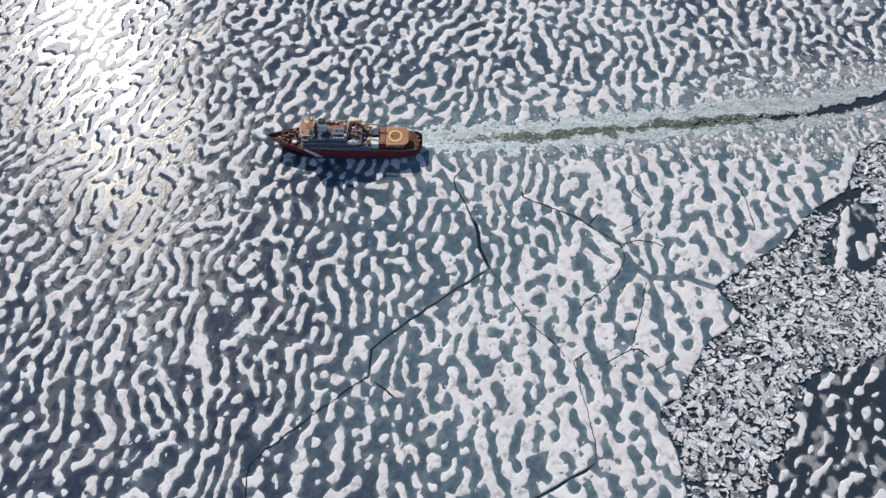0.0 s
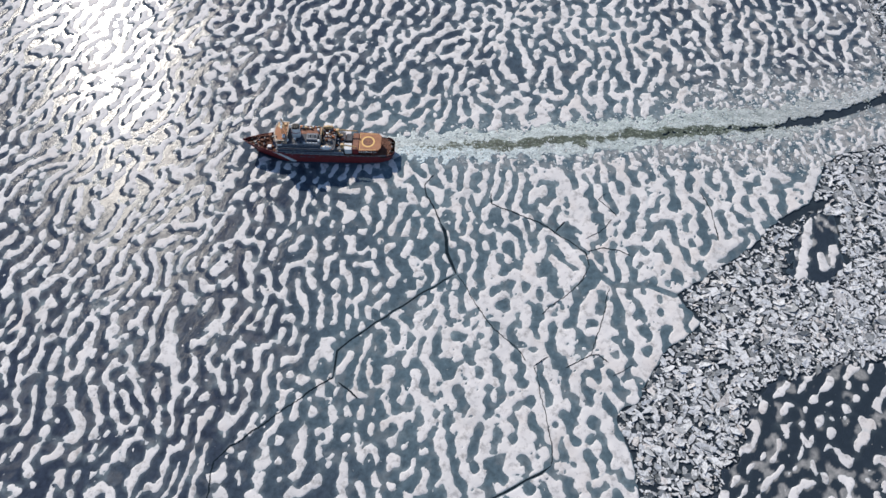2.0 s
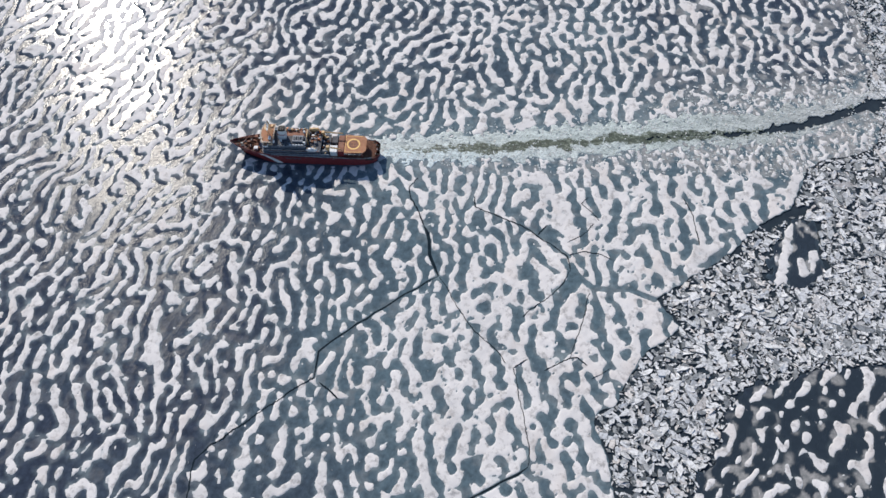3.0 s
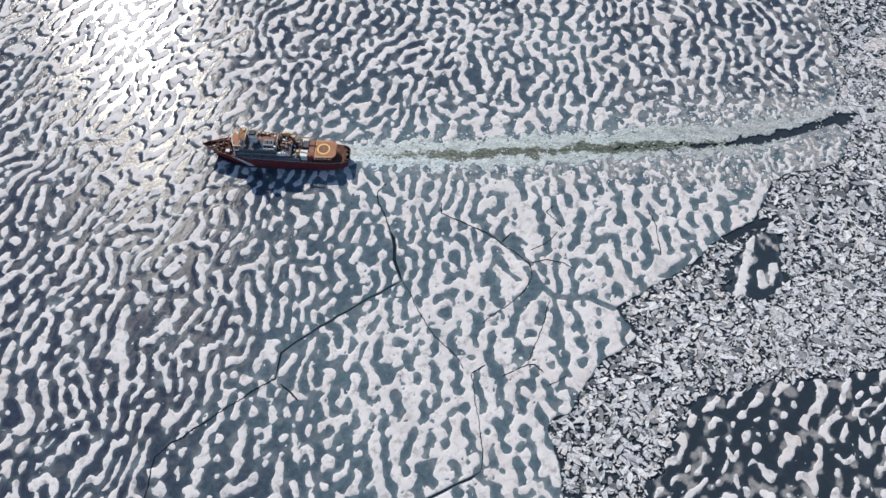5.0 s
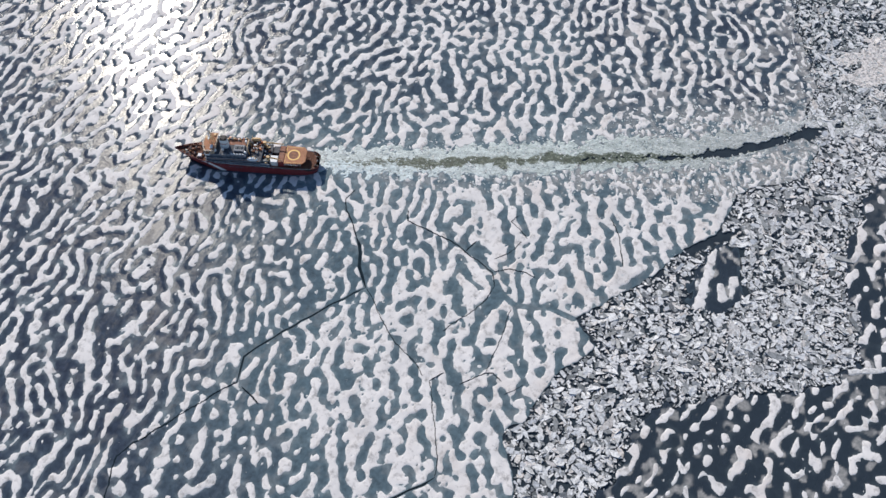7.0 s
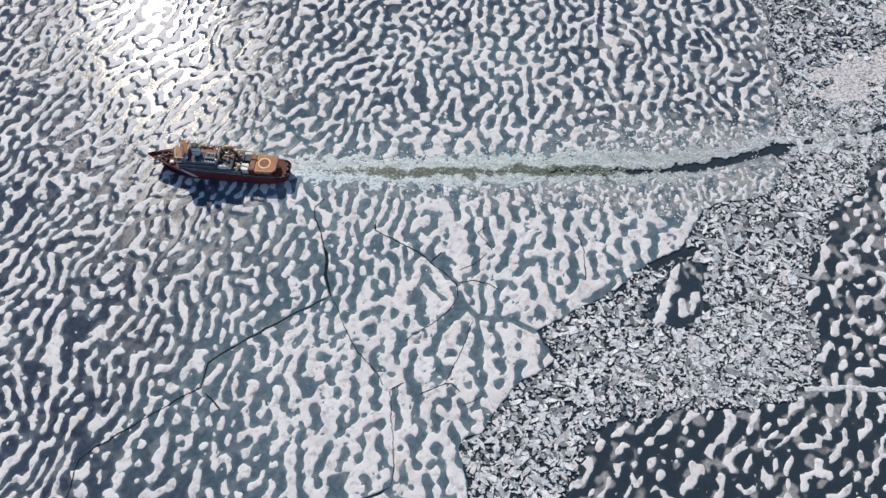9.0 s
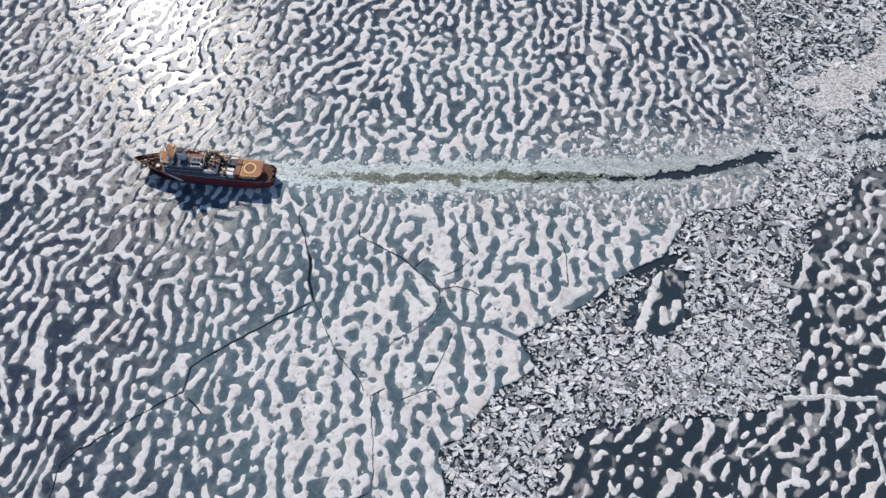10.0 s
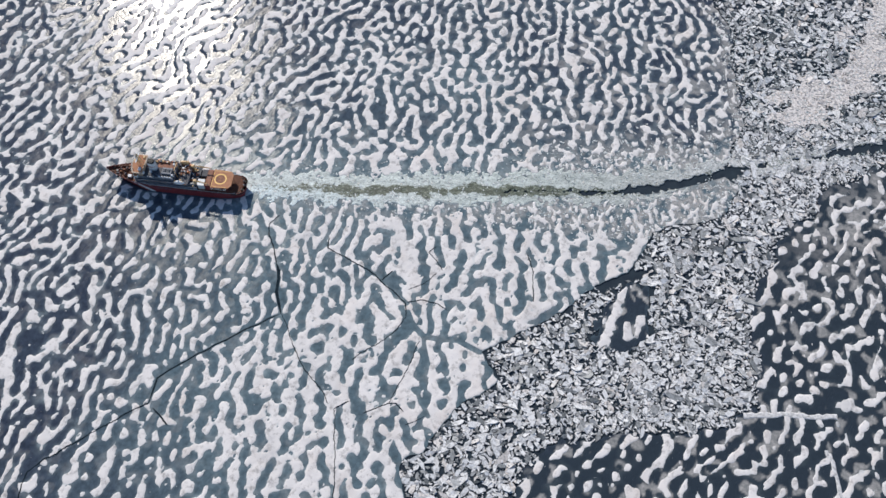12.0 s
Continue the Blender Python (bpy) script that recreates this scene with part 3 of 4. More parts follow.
# ---- broken ice ----
def shard(r, size, thick, corners, long=1.6, tilt=0.12):
    """An angular slab of ice: an uneven outline with a bevelled top, as vertices and triangles."""
    turn = r.uniform(0, 2 * pi)
    sx, sy = size * r.uniform(0.8, long) / 2, size * r.uniform(0.5, 0.9) / 2
    angles = np.sort((np.arange(corners) + np.array([r.uniform(-0.38, 0.38) for _ in range(corners)])) * 2 * pi / corners)
    rad = np.array([r.uniform(0.75, 1.15) for _ in range(corners)])
    px, py = np.cos(angles) * rad * sx, np.sin(angles) * rad * sy
    c, s = cos(turn), sin(turn)
    x, y = px * c - py * s, px * s + py * c
    gx, gy = r.gauss(0, tilt), r.gauss(0, tilt)
    top = np.stack([x * 0.83, y * 0.83, thick + gx * x + gy * y], 1)
    low = np.stack([x, y, np.full(corners, -0.5)], 1)
    k = np.arange(corners)
    nxt = (k + 1) % corners
    sides = np.concatenate([np.stack([k + corners, nxt + corners, nxt], 1), np.stack([k + corners, nxt, k], 1)])
    fan = np.stack([np.zeros(corners - 2, int), k[1:-1], k[2:]], 1)
    return np.concatenate([top, low]), np.concatenate([fan, sides])


def scatter(r, area, box, spacing, jig=0.48):
    """Uneven points of a box at which the grid field area is above 0 (a field below 1 thins them out)."""
    x0, x1, y0, y1 = box
    out = []
    y = y0
    while y < y1:
        x = x0
        while x < x1:
            px, py = x + r.uniform(-jig, jig) * spacing, y + r.uniform(-jig, jig) * spacing
            if sample(area, px, py) > r.random():
                out.append((px, py))
            x += spacing
        y += spacing
    return out


gap = np.minimum(np.minimum(-main_d, -low_d), -frag_d)
brash_area = step01(gap, -0.5, 0.6) * step01(lead, 0.2, 2.2)
open_d, _ = line_distance([(170, 8), (185, 16), (204, 20)])  # open water by the corner of the floe
thin = step01(soft_noise(9), -3.6, -2.6) * step01(open_d, 2.5, 4.5)
fine_d, _ = line_distance([(412, 320), (403, 271), (388, 235), (378, 196), (348, 176), (324, 162), (314, 150)])  # ground small by the wind and the ship
fine = step01(-fine_d + 6 * soft_noise(8), -19, -9)
BRASH_BOX = (40, 460, -290, 320)
kinds_of_shard = []
r = random.Random(11)
for k in range(64):
    size = (5.4, 3.2, 1.8, 8.2)[k % 4] * r.uniform(0.8, 1.2)
    kinds_of_shard.append(shard(r, size, r.uniform(0.15, 0.5), r.choice((4, 5, 5, 6, 6)), 2.2, 0.10))

pieces = []  # x, y, z, turn, kind
coarse = step01(main_d, -75, -15) * (GY < 70)  # larger slabs lie along the edge of the floe
upper_field = step01(GY, 125, 170) * (1 - fine)
loose = (1 - 0.8 * upper_field) * (0.45 + 0.50 * step01(soft_noise(12), -1.0, 1.0))
for size, spacing, lift, cover in ((3, 9.4, 0.13, 0.8 * (1 - fine) * thin * step01(gap, 3.0, 4.2)), (0, 5.6, 0.11, (1 - 0.7 * fine) * thin * step01(gap, 1.9, 2.8)), (1, 3.3, 0.10, (1 - 0.10 * coarse - 0.38 * upper_field) * thin * step01(gap, 0.8, 1.5)), (2, 1.85, 0.10, (1 - 0.5 * coarse) * np.maximum(np.maximum(loose, 0.85 * step01(-gap, -5, -2)), fine) * thin * step01(gap, 0.1, 0.6))):
    for x, y in scatter(r, brash_area * cover, BRASH_BOX, spacing):
        kind = 4 * r.randrange(16) + size
        pieces.append((x, y, -0.35 + lift + r.uniform(0, 0.22), r.uniform(0, 2 * pi), kind))


def placed(piece):
    x, y, zz, turn, kind = piece
    v, t = kinds_of_shard[kind]
    c, s = cos(turn), sin(turn)
    return np.stack([x + v[:, 0] * c - v[:, 1] * s, y + v[:, 0] * s + v[:, 1] * c, zz + v[:, 2]], 1), t


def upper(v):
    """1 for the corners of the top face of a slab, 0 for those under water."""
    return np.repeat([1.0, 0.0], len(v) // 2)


def joined(name, shapes):
    vs, ts, at = [], [], 0
    for v, t in shapes:
        vs.append(v)
        ts.append(t + at)
        at += len(v)
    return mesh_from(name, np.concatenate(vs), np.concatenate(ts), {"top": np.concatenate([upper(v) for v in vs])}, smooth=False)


def is_near(p):
    return p[4] % 4 in (0, 3) and 50 < p[0] < 170 and p[1] < -20


# a paler sheet of ground ice lies under the finest pieces
xy, tris, _, _, _ = field_mesh(np.minimum((fine + 0.25 * soft_noise(4) - 0.5) * 8, np.minimum(gap, lead - 1)), [fine])
pale = part("ground_ice", mesh_from("ground_ice", np.c_[xy, np.full(len(xy), 0.06)], tris), GROUND)
tagged(pale, "pale sheet of finely ground ice between the pieces", "ground ice", kind="structure")

close = [p for p in pieces if is_near(p)][:300]
chosen = set(map(id, close))
ground = {id(p) for p in pieces if sample(fine, p[0], p[1]) > 0.45}
crumbs = part("ground_ice_crumbs", joined("ground_ice_crumbs", [placed(p) for p in pieces if id(p) in ground]), GROUND, pale)
tagged(crumbs, "beige crumbs of finely ground ice", kind="stuff")
field = part("broken_ice_field", joined("broken_ice_field", [placed(p) for p in pieces if id(p) not in chosen | ground]), BRASH)
tagged(field, "jumbled field of angular white and grey broken ice", "broken ice", kind="stuff")
shard_meshes = {}
for p in close:
    if p[4] not in shard_meshes:
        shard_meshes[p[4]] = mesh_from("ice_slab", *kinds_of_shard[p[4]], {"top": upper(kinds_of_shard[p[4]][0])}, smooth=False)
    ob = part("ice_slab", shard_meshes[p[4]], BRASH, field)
    ob.matrix_basis = pose(p[0], p[1], p[2], 0, 0, math.degrees(p[3]))

# chips of ice that float in the wake and lie along its edges
r = random.Random(12)
chip_area = (1 - 0.8 * churn) * step01(wake, -11, 3) * (0.30 + 0.40 * step01(wake, -2, 2)) * step01(lead, -0.6, 0.8) * (hull_gap > 0.3) * (0.45 + 0.55 * step01(soft_noise(4), -0.5, 1.0))
chip_area = np.maximum(chip_area, 0.38 * crushed * step01(lead, 0.0, 1.0) * (wake < -1))
chip_kinds = [shard(r, r.choice((0.7, 1.0, 1.4, 2.2)), r.uniform(0.08, 0.25), r.choice((4, 5, 6)), 1.8, 0.12) for _ in range(24)]
chips = []
for x, y in scatter(r, chip_area, (-74, 460, 30, 250), 1.5):
    v, t = chip_kinds[r.randrange(24)]
    a = r.uniform(0, 2 * pi)
    chips.append((np.stack([x + v[:, 0] * cos(a) - v[:, 1] * sin(a), y + v[:, 0] * sin(a) + v[:, 1] * cos(a), 0.06 + v[:, 2]], 1), t))
chip_field = part("ice_chips", joined("ice_chips", chips), CHIPS)
tagged(chip_field, "small pale chips of crushed ice along the wake", "ice chips", kind="stuff")

# low pressure ridges of piled ice on the dark floe
for line, w in (([(254, -74), (268, -73), (281, -72), (297, -73), (311, -72)], 1.8), ([(301, -93), (304, -100), (305, -112), (306, -124)], 1.3)):
    bm = bmesh.new()
    rr = random.Random(len(line))
    rows = []
    pts = jitter(line, 0.5, 3, 31)
    for k, p in enumerate(pts):
        a, b = pts[max(k - 1, 0)], pts[min(k + 1, len(pts) - 1)]
        d = math.dist(a, b)
        nx, ny = -(b[1] - a[1]) / d, (b[0] - a[0]) / d
        h = w * rr.uniform(0.8, 1.15)
        top = rr.uniform(0.24, 0.34)
        rows.append([bm.verts.new((p[0] + s * h * nx, p[1] + s * h * ny, zz)) for s, zz in ((-1, -0.05), (-0.6, top), (0.6, top), (1, -0.05))])
    for p, q in zip(rows, rows[1:]):
        for k in range(3):
            bm.faces.new((p[k], p[k + 1], q[k + 1], q[k]))
    bmesh.ops.recalc_face_normals(bm, faces=bm.faces)
    part("pressure_ridge", bm, PILED, dark_floe, "thin white ridge of piled ice")

# ---- the icebreaker; x runs forward from the stern, y to port, z up from the waterline ----
RED = paint("hull_red", (0.165, 0.02, 0.024), 0.45, 0.30)
DECK_RED = paint("deck_red", (0.24, 0.10, 0.06), 0.7, 0.35)
DECK_TAN = paint("deck_tan", (0.38, 0.175, 0.092), 0.75, 0.22)
WHITE = paint("white_paint", (0.62, 0.65, 0.68), 0.45, 0.14)
# slate stands in for the shade on the white deckhouse walls; grey gear shares it
SHADE_AND_SLATE = paint("shaded_white_and_slate", (0.10, 0.125, 0.17), 0.5, 0.3)
DECK_GREY = paint("deck_grey", (0.062, 0.068, 0.084), 0.7, 0.3)
CREAM = paint("cream_paint", (0.46, 0.36, 0.27), 0.5, 0.25)
EDGE_GREY = paint("pale_grey_paint", (0.26, 0.29, 0.34), 0.5, 0.25)
BUFF = paint("buff_paint", (0.56, 0.37, 0.18), 0.5, 0.25)
BLACK = paint("black_paint", (0.012, 0.012, 0.014), 0.5, 0.1)
GREY = paint("grey_steel", (0.16, 0.17, 0.18), 0.5, 0.3, 0.3)
ORANGE = paint("orange_plastic", (0.70, 0.20, 0.04), 0.4, 0.15)
RING = paint("yellow_deck_line", (0.85, 0.56, 0.20), 0.7, 0.12)
RUBBER = paint("dark_rubber", (0.02, 0.02, 0.022), 0.8, 0.1)


def window_glass():
    m, n, l, b = material("window_glass")
    c = ramp(n, l, noise_tex(n, l, coords(n), 3, 2), (0.3, (0.010, 0.014, 0.018)), (0.7, (0.03, 0.04, 0.05)))
    l.new(c, b.inputs["Base Color"])
    b.inputs["Roughness"].default_value = 0.06
    return m


GLASS = window_glass()

ship = new("icebreaker_ship")
ship.matrix_world = pose(SHIP_AT[0], SHIP_AT[1], 0.8, 0, 0, SHIP_TURN)
tagged(ship, "red icebreaker with white superstructure and tan helicopter deck", "ship")


LOCKERS = [(BUFF, "buff"), (EDGE_GREY, "pale grey"), (GREY, "grey"), (DECK_RED, "brown"), (ORANGE, "orange"), (BUFF, "buff"), (WHITE, "white"), (SHADE_AND_SLATE, "slate"), (DECK_TAN, "tan"), (DECK_RED, "brown"), (DECK_GREY, "dark grey")]


def aboard(name, bm, mat, at, label, category, group):
    """A loose thing that stands on the ship's decks."""
    ob = part(name, bm, mat)
    ob.matrix_world = pose(SHIP_AT[0], SHIP_AT[1], 0.8, 0, 0, SHIP_TURN) @ Matrix.Translation(at)
    return tagged(ob, label, category, group)


def block(bm, x0, x1, y0, y1, z0, z1, bevel=0.12, taper=0.0):
    """A box with rounded edges added to bm; taper draws the top in."""
    before = set(bm.verts)
    bmesh.ops.create_cube(bm, size=1)
    vs = [v for v in bm.verts if v not in before]
    for v in vs:
        k = 1 - taper if v.co.z > 0 else 1
        v.co = Vector(((x0 + x1) / 2 + v.co.x * (x1 - x0) * k, (y0 + y1) / 2 + v.co.y * (y1 - y0) * k, z0 if v.co.z < 0 else z1))
    if bevel:
        es = {e for v in vs for e in v.link_edges}
        bmesh.ops.bevel(bm, geom=list(es), offset=bevel, segments=2, affect="EDGES", profile=0.6)
    return bm


def rod(bm, a, b, radius, radius2=None, sides=8):
    """A round bar from a to b."""
    a, b = Vector(a), Vector(b)
    m = Matrix.Translation((a + b) / 2) @ (b - a).to_track_quat("Z", "Y").to_matrix().to_4x4()
    bmesh.ops.create_cone(bm, cap_ends=True, segments=sides, radius1=radius, radius2=radius if radius2 is None else radius2, depth=(b - a).length, matrix=m)
    return bm


def solid(*args, **more):
    return block(bmesh.new(), *args, **more)


def bar(*args, **more):
    return rod(bmesh.new(), *args, **more)


def curve_at(x, xs, ys):
    return float(np.interp(x, xs, ys))


# hull form: half width at the deck and at the waterline, and height of the deck
HX = [0, 1.5, 4, 9, 18, 40, 62, 72, 80, 86, 91, 95, 98]
H_DECK = [4.1, 5.9, 7.2, 8.1, 8.5, 8.5, 8.5, 8.3, 7.2, 5.4, 3.5, 1.7, 0.15]
H_WATER = [2.6, 4.3, 5.7, 7.2, 8.0, 8.2, 8.1, 7.6, 6.0, 4.0, 2.4, 1.0, 0.05]
H_TOP = [6.0, 6.0, 6.0, 6.1, 6.3, 6.8, 7.4, 7.8, 8.4, 8.9, 9.4, 9.9, 10.3]


def hull_point(x, level, side):
    """A place on the plating; level 0 is under water, 1 the deck edge."""
    yd, yw, top = (curve_at(x, HX, h) for h in (H_DECK, H_WATER, H_TOP))
    rake = curve_at(x, [0, 6, 60, 98], [1.6, 0, 0, -7.5])
    z = -4.0 + (top + 4.0) * level
    f = max(0.0, z / top)
    return Vector((x + rake * (1 - f), side * (yw + (yd - yw) * f**1.3), z))


def hull_mesh():
    bm = bmesh.new()
    xs = [0, 0.7, 1.5, 2.6, 4, 6, 9, 13, 18, 26, 34, 42, 50, 57, 64, 69, 73, 77, 80, 83, 86, 88.5, 91, 93, 95, 96.5, 98]
    levels = [0, 0.2, 0.36, 0.5, 0.7, 0.85, 1.0]
    sides = {}
    for side in (1, -1):
        grid = [[bm.verts.new(hull_point(x, lv, side)) for lv in levels] for x in xs]
        sides[side] = grid
        for p, q in zip(grid, grid[1:]):
            for k in range(len(levels) - 1):
                f = (p[k], q[k], q[k + 1], p[k + 1])
                bm.faces.new(f if side < 0 else f[::-1])
    for k in range(len(levels) - 1):  # transom and stem
        a, b = sides[1][0], sides[-1][0]
        bm.faces.new((a[k], a[k + 1], b[k + 1], b[k]))
        a, b = sides[1][-1], sides[-1][-1]
        bm.faces.new((a[k], b[k], b[k + 1], a[k + 1]))
    bmesh.ops.recalc_face_normals(bm, faces=bm.faces)
    for f in bm.faces:
        f.smooth = True
    return bm


hull = part("hull", hull_mesh(), RED, ship, "dark red painted steel hull with ice scuffs")


def deck_mesh(x0, x1, inset, drop):
    bm = bmesh.new()
    rows = []
    n = max(2, round((x1 - x0) / 2))
    for k in range(n + 1):
        x = x0 + (x1 - x0) * k / n
        y, z = max(0.05, curve_at(x, HX, H_DECK) - inset), curve_at(x, HX, H_TOP) - drop
        rows.append([bm.verts.new((x, s * y, z)) for s in (-1, 0, 1)])
    for p, q in zip(rows, rows[1:]):
        for k in range(2):
            bm.faces.new((p[k], q[k], q[k + 1], p[k + 1]))
    bmesh.ops.solidify(bm, geom=list(bm.faces), thickness=0.12)
    bmesh.ops.recalc_face_normals(bm, faces=bm.faces)
    return bm


part("foredeck", deck_mesh(70, 97.2, 0.12, 0.55), DECK_RED, ship, "worn orange-brown steel foredeck")
part("main_deck", deck_mesh(18, 70, 0.12, 0.25), DECK_RED, ship, "worn orange-brown steel deck")
part("aft_deck", deck_mesh(0.3, 18, 0.12, 0.35), DECK_RED, ship, "worn orange-brown aft deck")


def bulwark_mesh(x0, x1, side, tall, thick=0.14):
    bm = bmesh.new()
    rows = []
    n = round((x1 - x0) / 1.5)
    for k in range(n + 1):
        x = x0 + (x1 - x0) * k / n
        p = hull_point(x, 1.0, side)
        low, high = p + Vector((0, 0, -0.05)), p + Vector((0, side * 0.12, tall))
        inn = Vector((0, -side * min(thick, abs(p.y) * 0.9), 0))
        rows.append([bm.verts.new(v) for v in (low + Vector((0, side * 0.015, 0)), high, high + inn, low + inn)])
    for p, q in zip(rows, rows[1:]):
        for k in range(4):
            bm.faces.new((p[k], p[(k + 1) % 4], q[(k + 1) % 4], q[k]))
    for row in (rows[0], rows[-1]):
        bm.faces.new(row)
    bmesh.ops.recalc_face_normals(bm, faces=bm.faces)
    return bm


for side in (1, -1):
    part("bulwark", bulwark_mesh(71, 97.9, side, 1.15), RED, ship)
    part("bulwark", bulwark_mesh(0.1, 5, side, 0.9), RED, ship)


def railing_mesh(points, tall=1.05, gap=2.2):
    """A rail of three bars on posts along a line of deck points."""
    bm = bmesh.new()
    for a, b in zip(points, points[1:]):
        a, b = Vector(a), Vector(b)
        n = max(1, round((b - a).length / gap))
        for k in range(n + 1):
            p = a.lerp(b, k / n)
            rod(bm, p, p + Vector((0, 0, tall)), 0.045, sides=4)
        for h in (0.35, 0.7, 1.05):
            rod(bm, a + Vector((0, 0, h)), b + Vector((0, 0, h)), 0.035, sides=4)
    return bm


for side in (1, -1):
    edge_line = [tuple(hull_point(x, 1.0, side) + Vector((0, -side * 0.25, -0.1))) for x in (5, 12, 20, 30, 40, 50, 60, 70)]
    part("railing", railing_mesh(edge_line), WHITE, ship, "thin white deck railing")


def stripe_mesh(side, x_top, x_low, width, out=0.035):
    """A slanting band painted on the bow plating, standing just proud of it."""
    bm = bmesh.new()
    rows = []
    for k in range(9):
        lv = 0.25 + 0.75 * k / 8
        x = x_low + (x_top - x_low) * k / 8
        row = []
        for j in range(4):
            p = hull_point(x + width * (j / 3 - 0.5), lv, side)
            row.append(bm.verts.new(p + Vector((0, side * out, 0))))
        rows.append(row)
    for p, q in zip(rows, rows[1:]):
        for j in range(3):
            bm.faces.new((p[j], p[j + 1], q[j + 1], q[j]))
    bmesh.ops.recalc_face_normals(bm, faces=bm.faces)
    if sum(f.normal.y for f in bm.faces) * side < 0:
        bmesh.ops.reverse_faces(bm, faces=bm.faces)
    return bm


for side in (1, -1):
    part("hull_stripe", stripe_mesh(side, 76.5, 67.0, 5.4), WHITE, hull, "slanting white stripe on the bow")
    # lettering too small to read, as plain bars
    for x, w in ((60.2, 1.6), (58.0, 1.6), (55.0, 2.2), (52.2, 1.8)):
        p = hull_point(x, 0.80, side)
        part("hull_mark", solid(x - w / 2, x + w / 2, p.y - 0.05 + side * 0.05, p.y + 0.05 + side * 0.05, p.z - 0.45, p.z + 0.45, bevel=0), SHADE_AND_SLATE, hull, "plain pale bar of lettering")
    for x in (66, 62.5, 59, 55.5, 52, 48, 44, 40, 35, 30, 26):
        p = hull_point(x, 0.93, side)
        part("porthole", bar(p + Vector((0, -side * 0.05, 0)), p + Vector((0, side * 0.07, 0)), 0.27, sides=10), GLASS if x % 3 else WHITE, hull)
    p = hull_point(90, 0.8, side)
    part("anchor", solid(89.3, 90.7, p.y - 0.1, p.y + 0.35, p.z - 1.0, p.z + 0.5, bevel=0.1), BLACK, hull, "dark stowed anchor")


# tiers of the superstructure
def tier(name, x0, x1, half, z0, z1, mat, label="", taper=0.0):
    body = part(name, solid(x0, x1, -half, half, z0, z1, bevel=0.18, taper=taper), mat, ship, label)
    return body


def windows_side(parent, x0, x1, half, z, count, w=0.7, h=0.75):
    me = None
    for side in (1, -1):
        for k in range(count):
            x = x0 + (x1 - x0) * (k + 0.5) / count
            if me is None:
                bm = solid(-w / 2, w / 2, -0.06, 0.06, -h / 2, h / 2, bevel=0.04)
                me = bpy.data.meshes.new("window")
                bm.to_mesh(me)
                bm.free()
            ob = part("window", me, GLASS, parent)
            ob.location = (x, side * half, z)


def tier_deck(x0, x1, half, z, mat, label):
    return part("deck_plating", solid(x0, x1, -half, half, z, z + 0.1, bevel=0.03), mat, ship, label)


# white walls, with the shade of the near side put into their colour
t1 = tier("lower_deckhouse", 32.5, 75.2, 7.9, 6.5, 10.0, SHADE_AND_SLATE, "weathered white deckhouse wall, its shade painted as slate")
windows_side(t1, 34, 72, 7.9, 8.6, 14)
tier_deck(32, 75.6, 8.2, 10.0, DECK_GREY, "grey-painted deck of the lower house")
t2 = tier("middle_deckhouse", 38, 74.9, 7.5, 10.1, 13.3, SHADE_AND_SLATE, "weathered white deckhouse wall, its shade painted as slate")
windows_side(t2, 40, 71.5, 7.5, 11.9, 12)
tier_deck(37.6, 75.4, 7.9, 13.3, DECK_GREY, "grey-painted boat deck")
t3 = tier("upper_deckhouse", 47, 74.6, 6.9, 13.4, 16.8, SHADE_AND_SLATE, "weathered upper deckhouse, its shade painted as slate")
windows_side(t3, 49, 71, 6.9, 15.2, 9)
tier_deck(46.6, 75.0, 7.4, 16.8, DECK_GREY, "grey-painted upper deck")

part("deck_plating", solid(47.2, 60.0, -6.7, -1.0, 16.86, 16.96, bevel=0.03), DECK_RED, ship, "worn brown plating of the upper deck")
part("deck_plating", solid(38.2, 46.4, -7.2, -0.4, 13.36, 13.46, bevel=0.03), DECK_RED, ship, "worn brown plating of the boat deck")

# bridge across the full beam, its front rounded
def bridge_outline(half, x0, x1, bow):
    pts = [(x0, -half), (x0, half)]
    for k in range(11):
        a = 1 - 2 * k / 10
        pts.append((x1 - bow * a * a, half * a))
    return pts


def prism(outline, z0, z1):
    bm = bmesh.new()
    lo = [bm.verts.new((x, y, z0)) for x, y in outline]
    hi = [bm.verts.new((x, y, z1)) for x, y in outline]
    bm.faces.new(lo)
    bm.faces.new(hi)
    n = len(lo)
    for k in range(n):
        bm.faces.new((lo[k], lo[(k + 1) % n], hi[(k + 1) % n], hi[k]))
    bmesh.ops.recalc_face_normals(bm, faces=bm.faces)
    return bm


bridge = part("bridge", prism(bridge_outline(7.0, 67.9, 75.4, 1.8), 16.9, 20.4), CREAM, ship, "cream navigating bridge with a curved front")
roof = part("bridge_roof", prism(bridge_outline(7.5, 67.2, 76.2, 1.9), 20.4, 20.65), CREAM, ship, "cream roof edge of the bridge")
part("roof_deck", prism(bridge_outline(6.9, 67.8, 75.4, 1.8), 20.65, 20.76), DECK_TAN, ship, "tan painted deck on top of the bridge")
pane = None
for k in range(13):
    a = 1 - 2 * (k + 0.5) / 13
    x, y = 75.4 - 1.8 * a * a, 7.0 * a
    if pane is None:
        bm = solid(-0.06, 0.06, -0.55, 0.55, -0.55, 0.55, bevel=0.03)
        pane = bpy.data.meshes.new("window")
        bm.to_mesh(pane)
        bm.free()
    ob = part("window", pane, GLASS, bridge)
    ob.matrix_basis = pose(x, y, 19.3, 0, 0, math.degrees(math.atan2(3.6 * a, 7.0)))
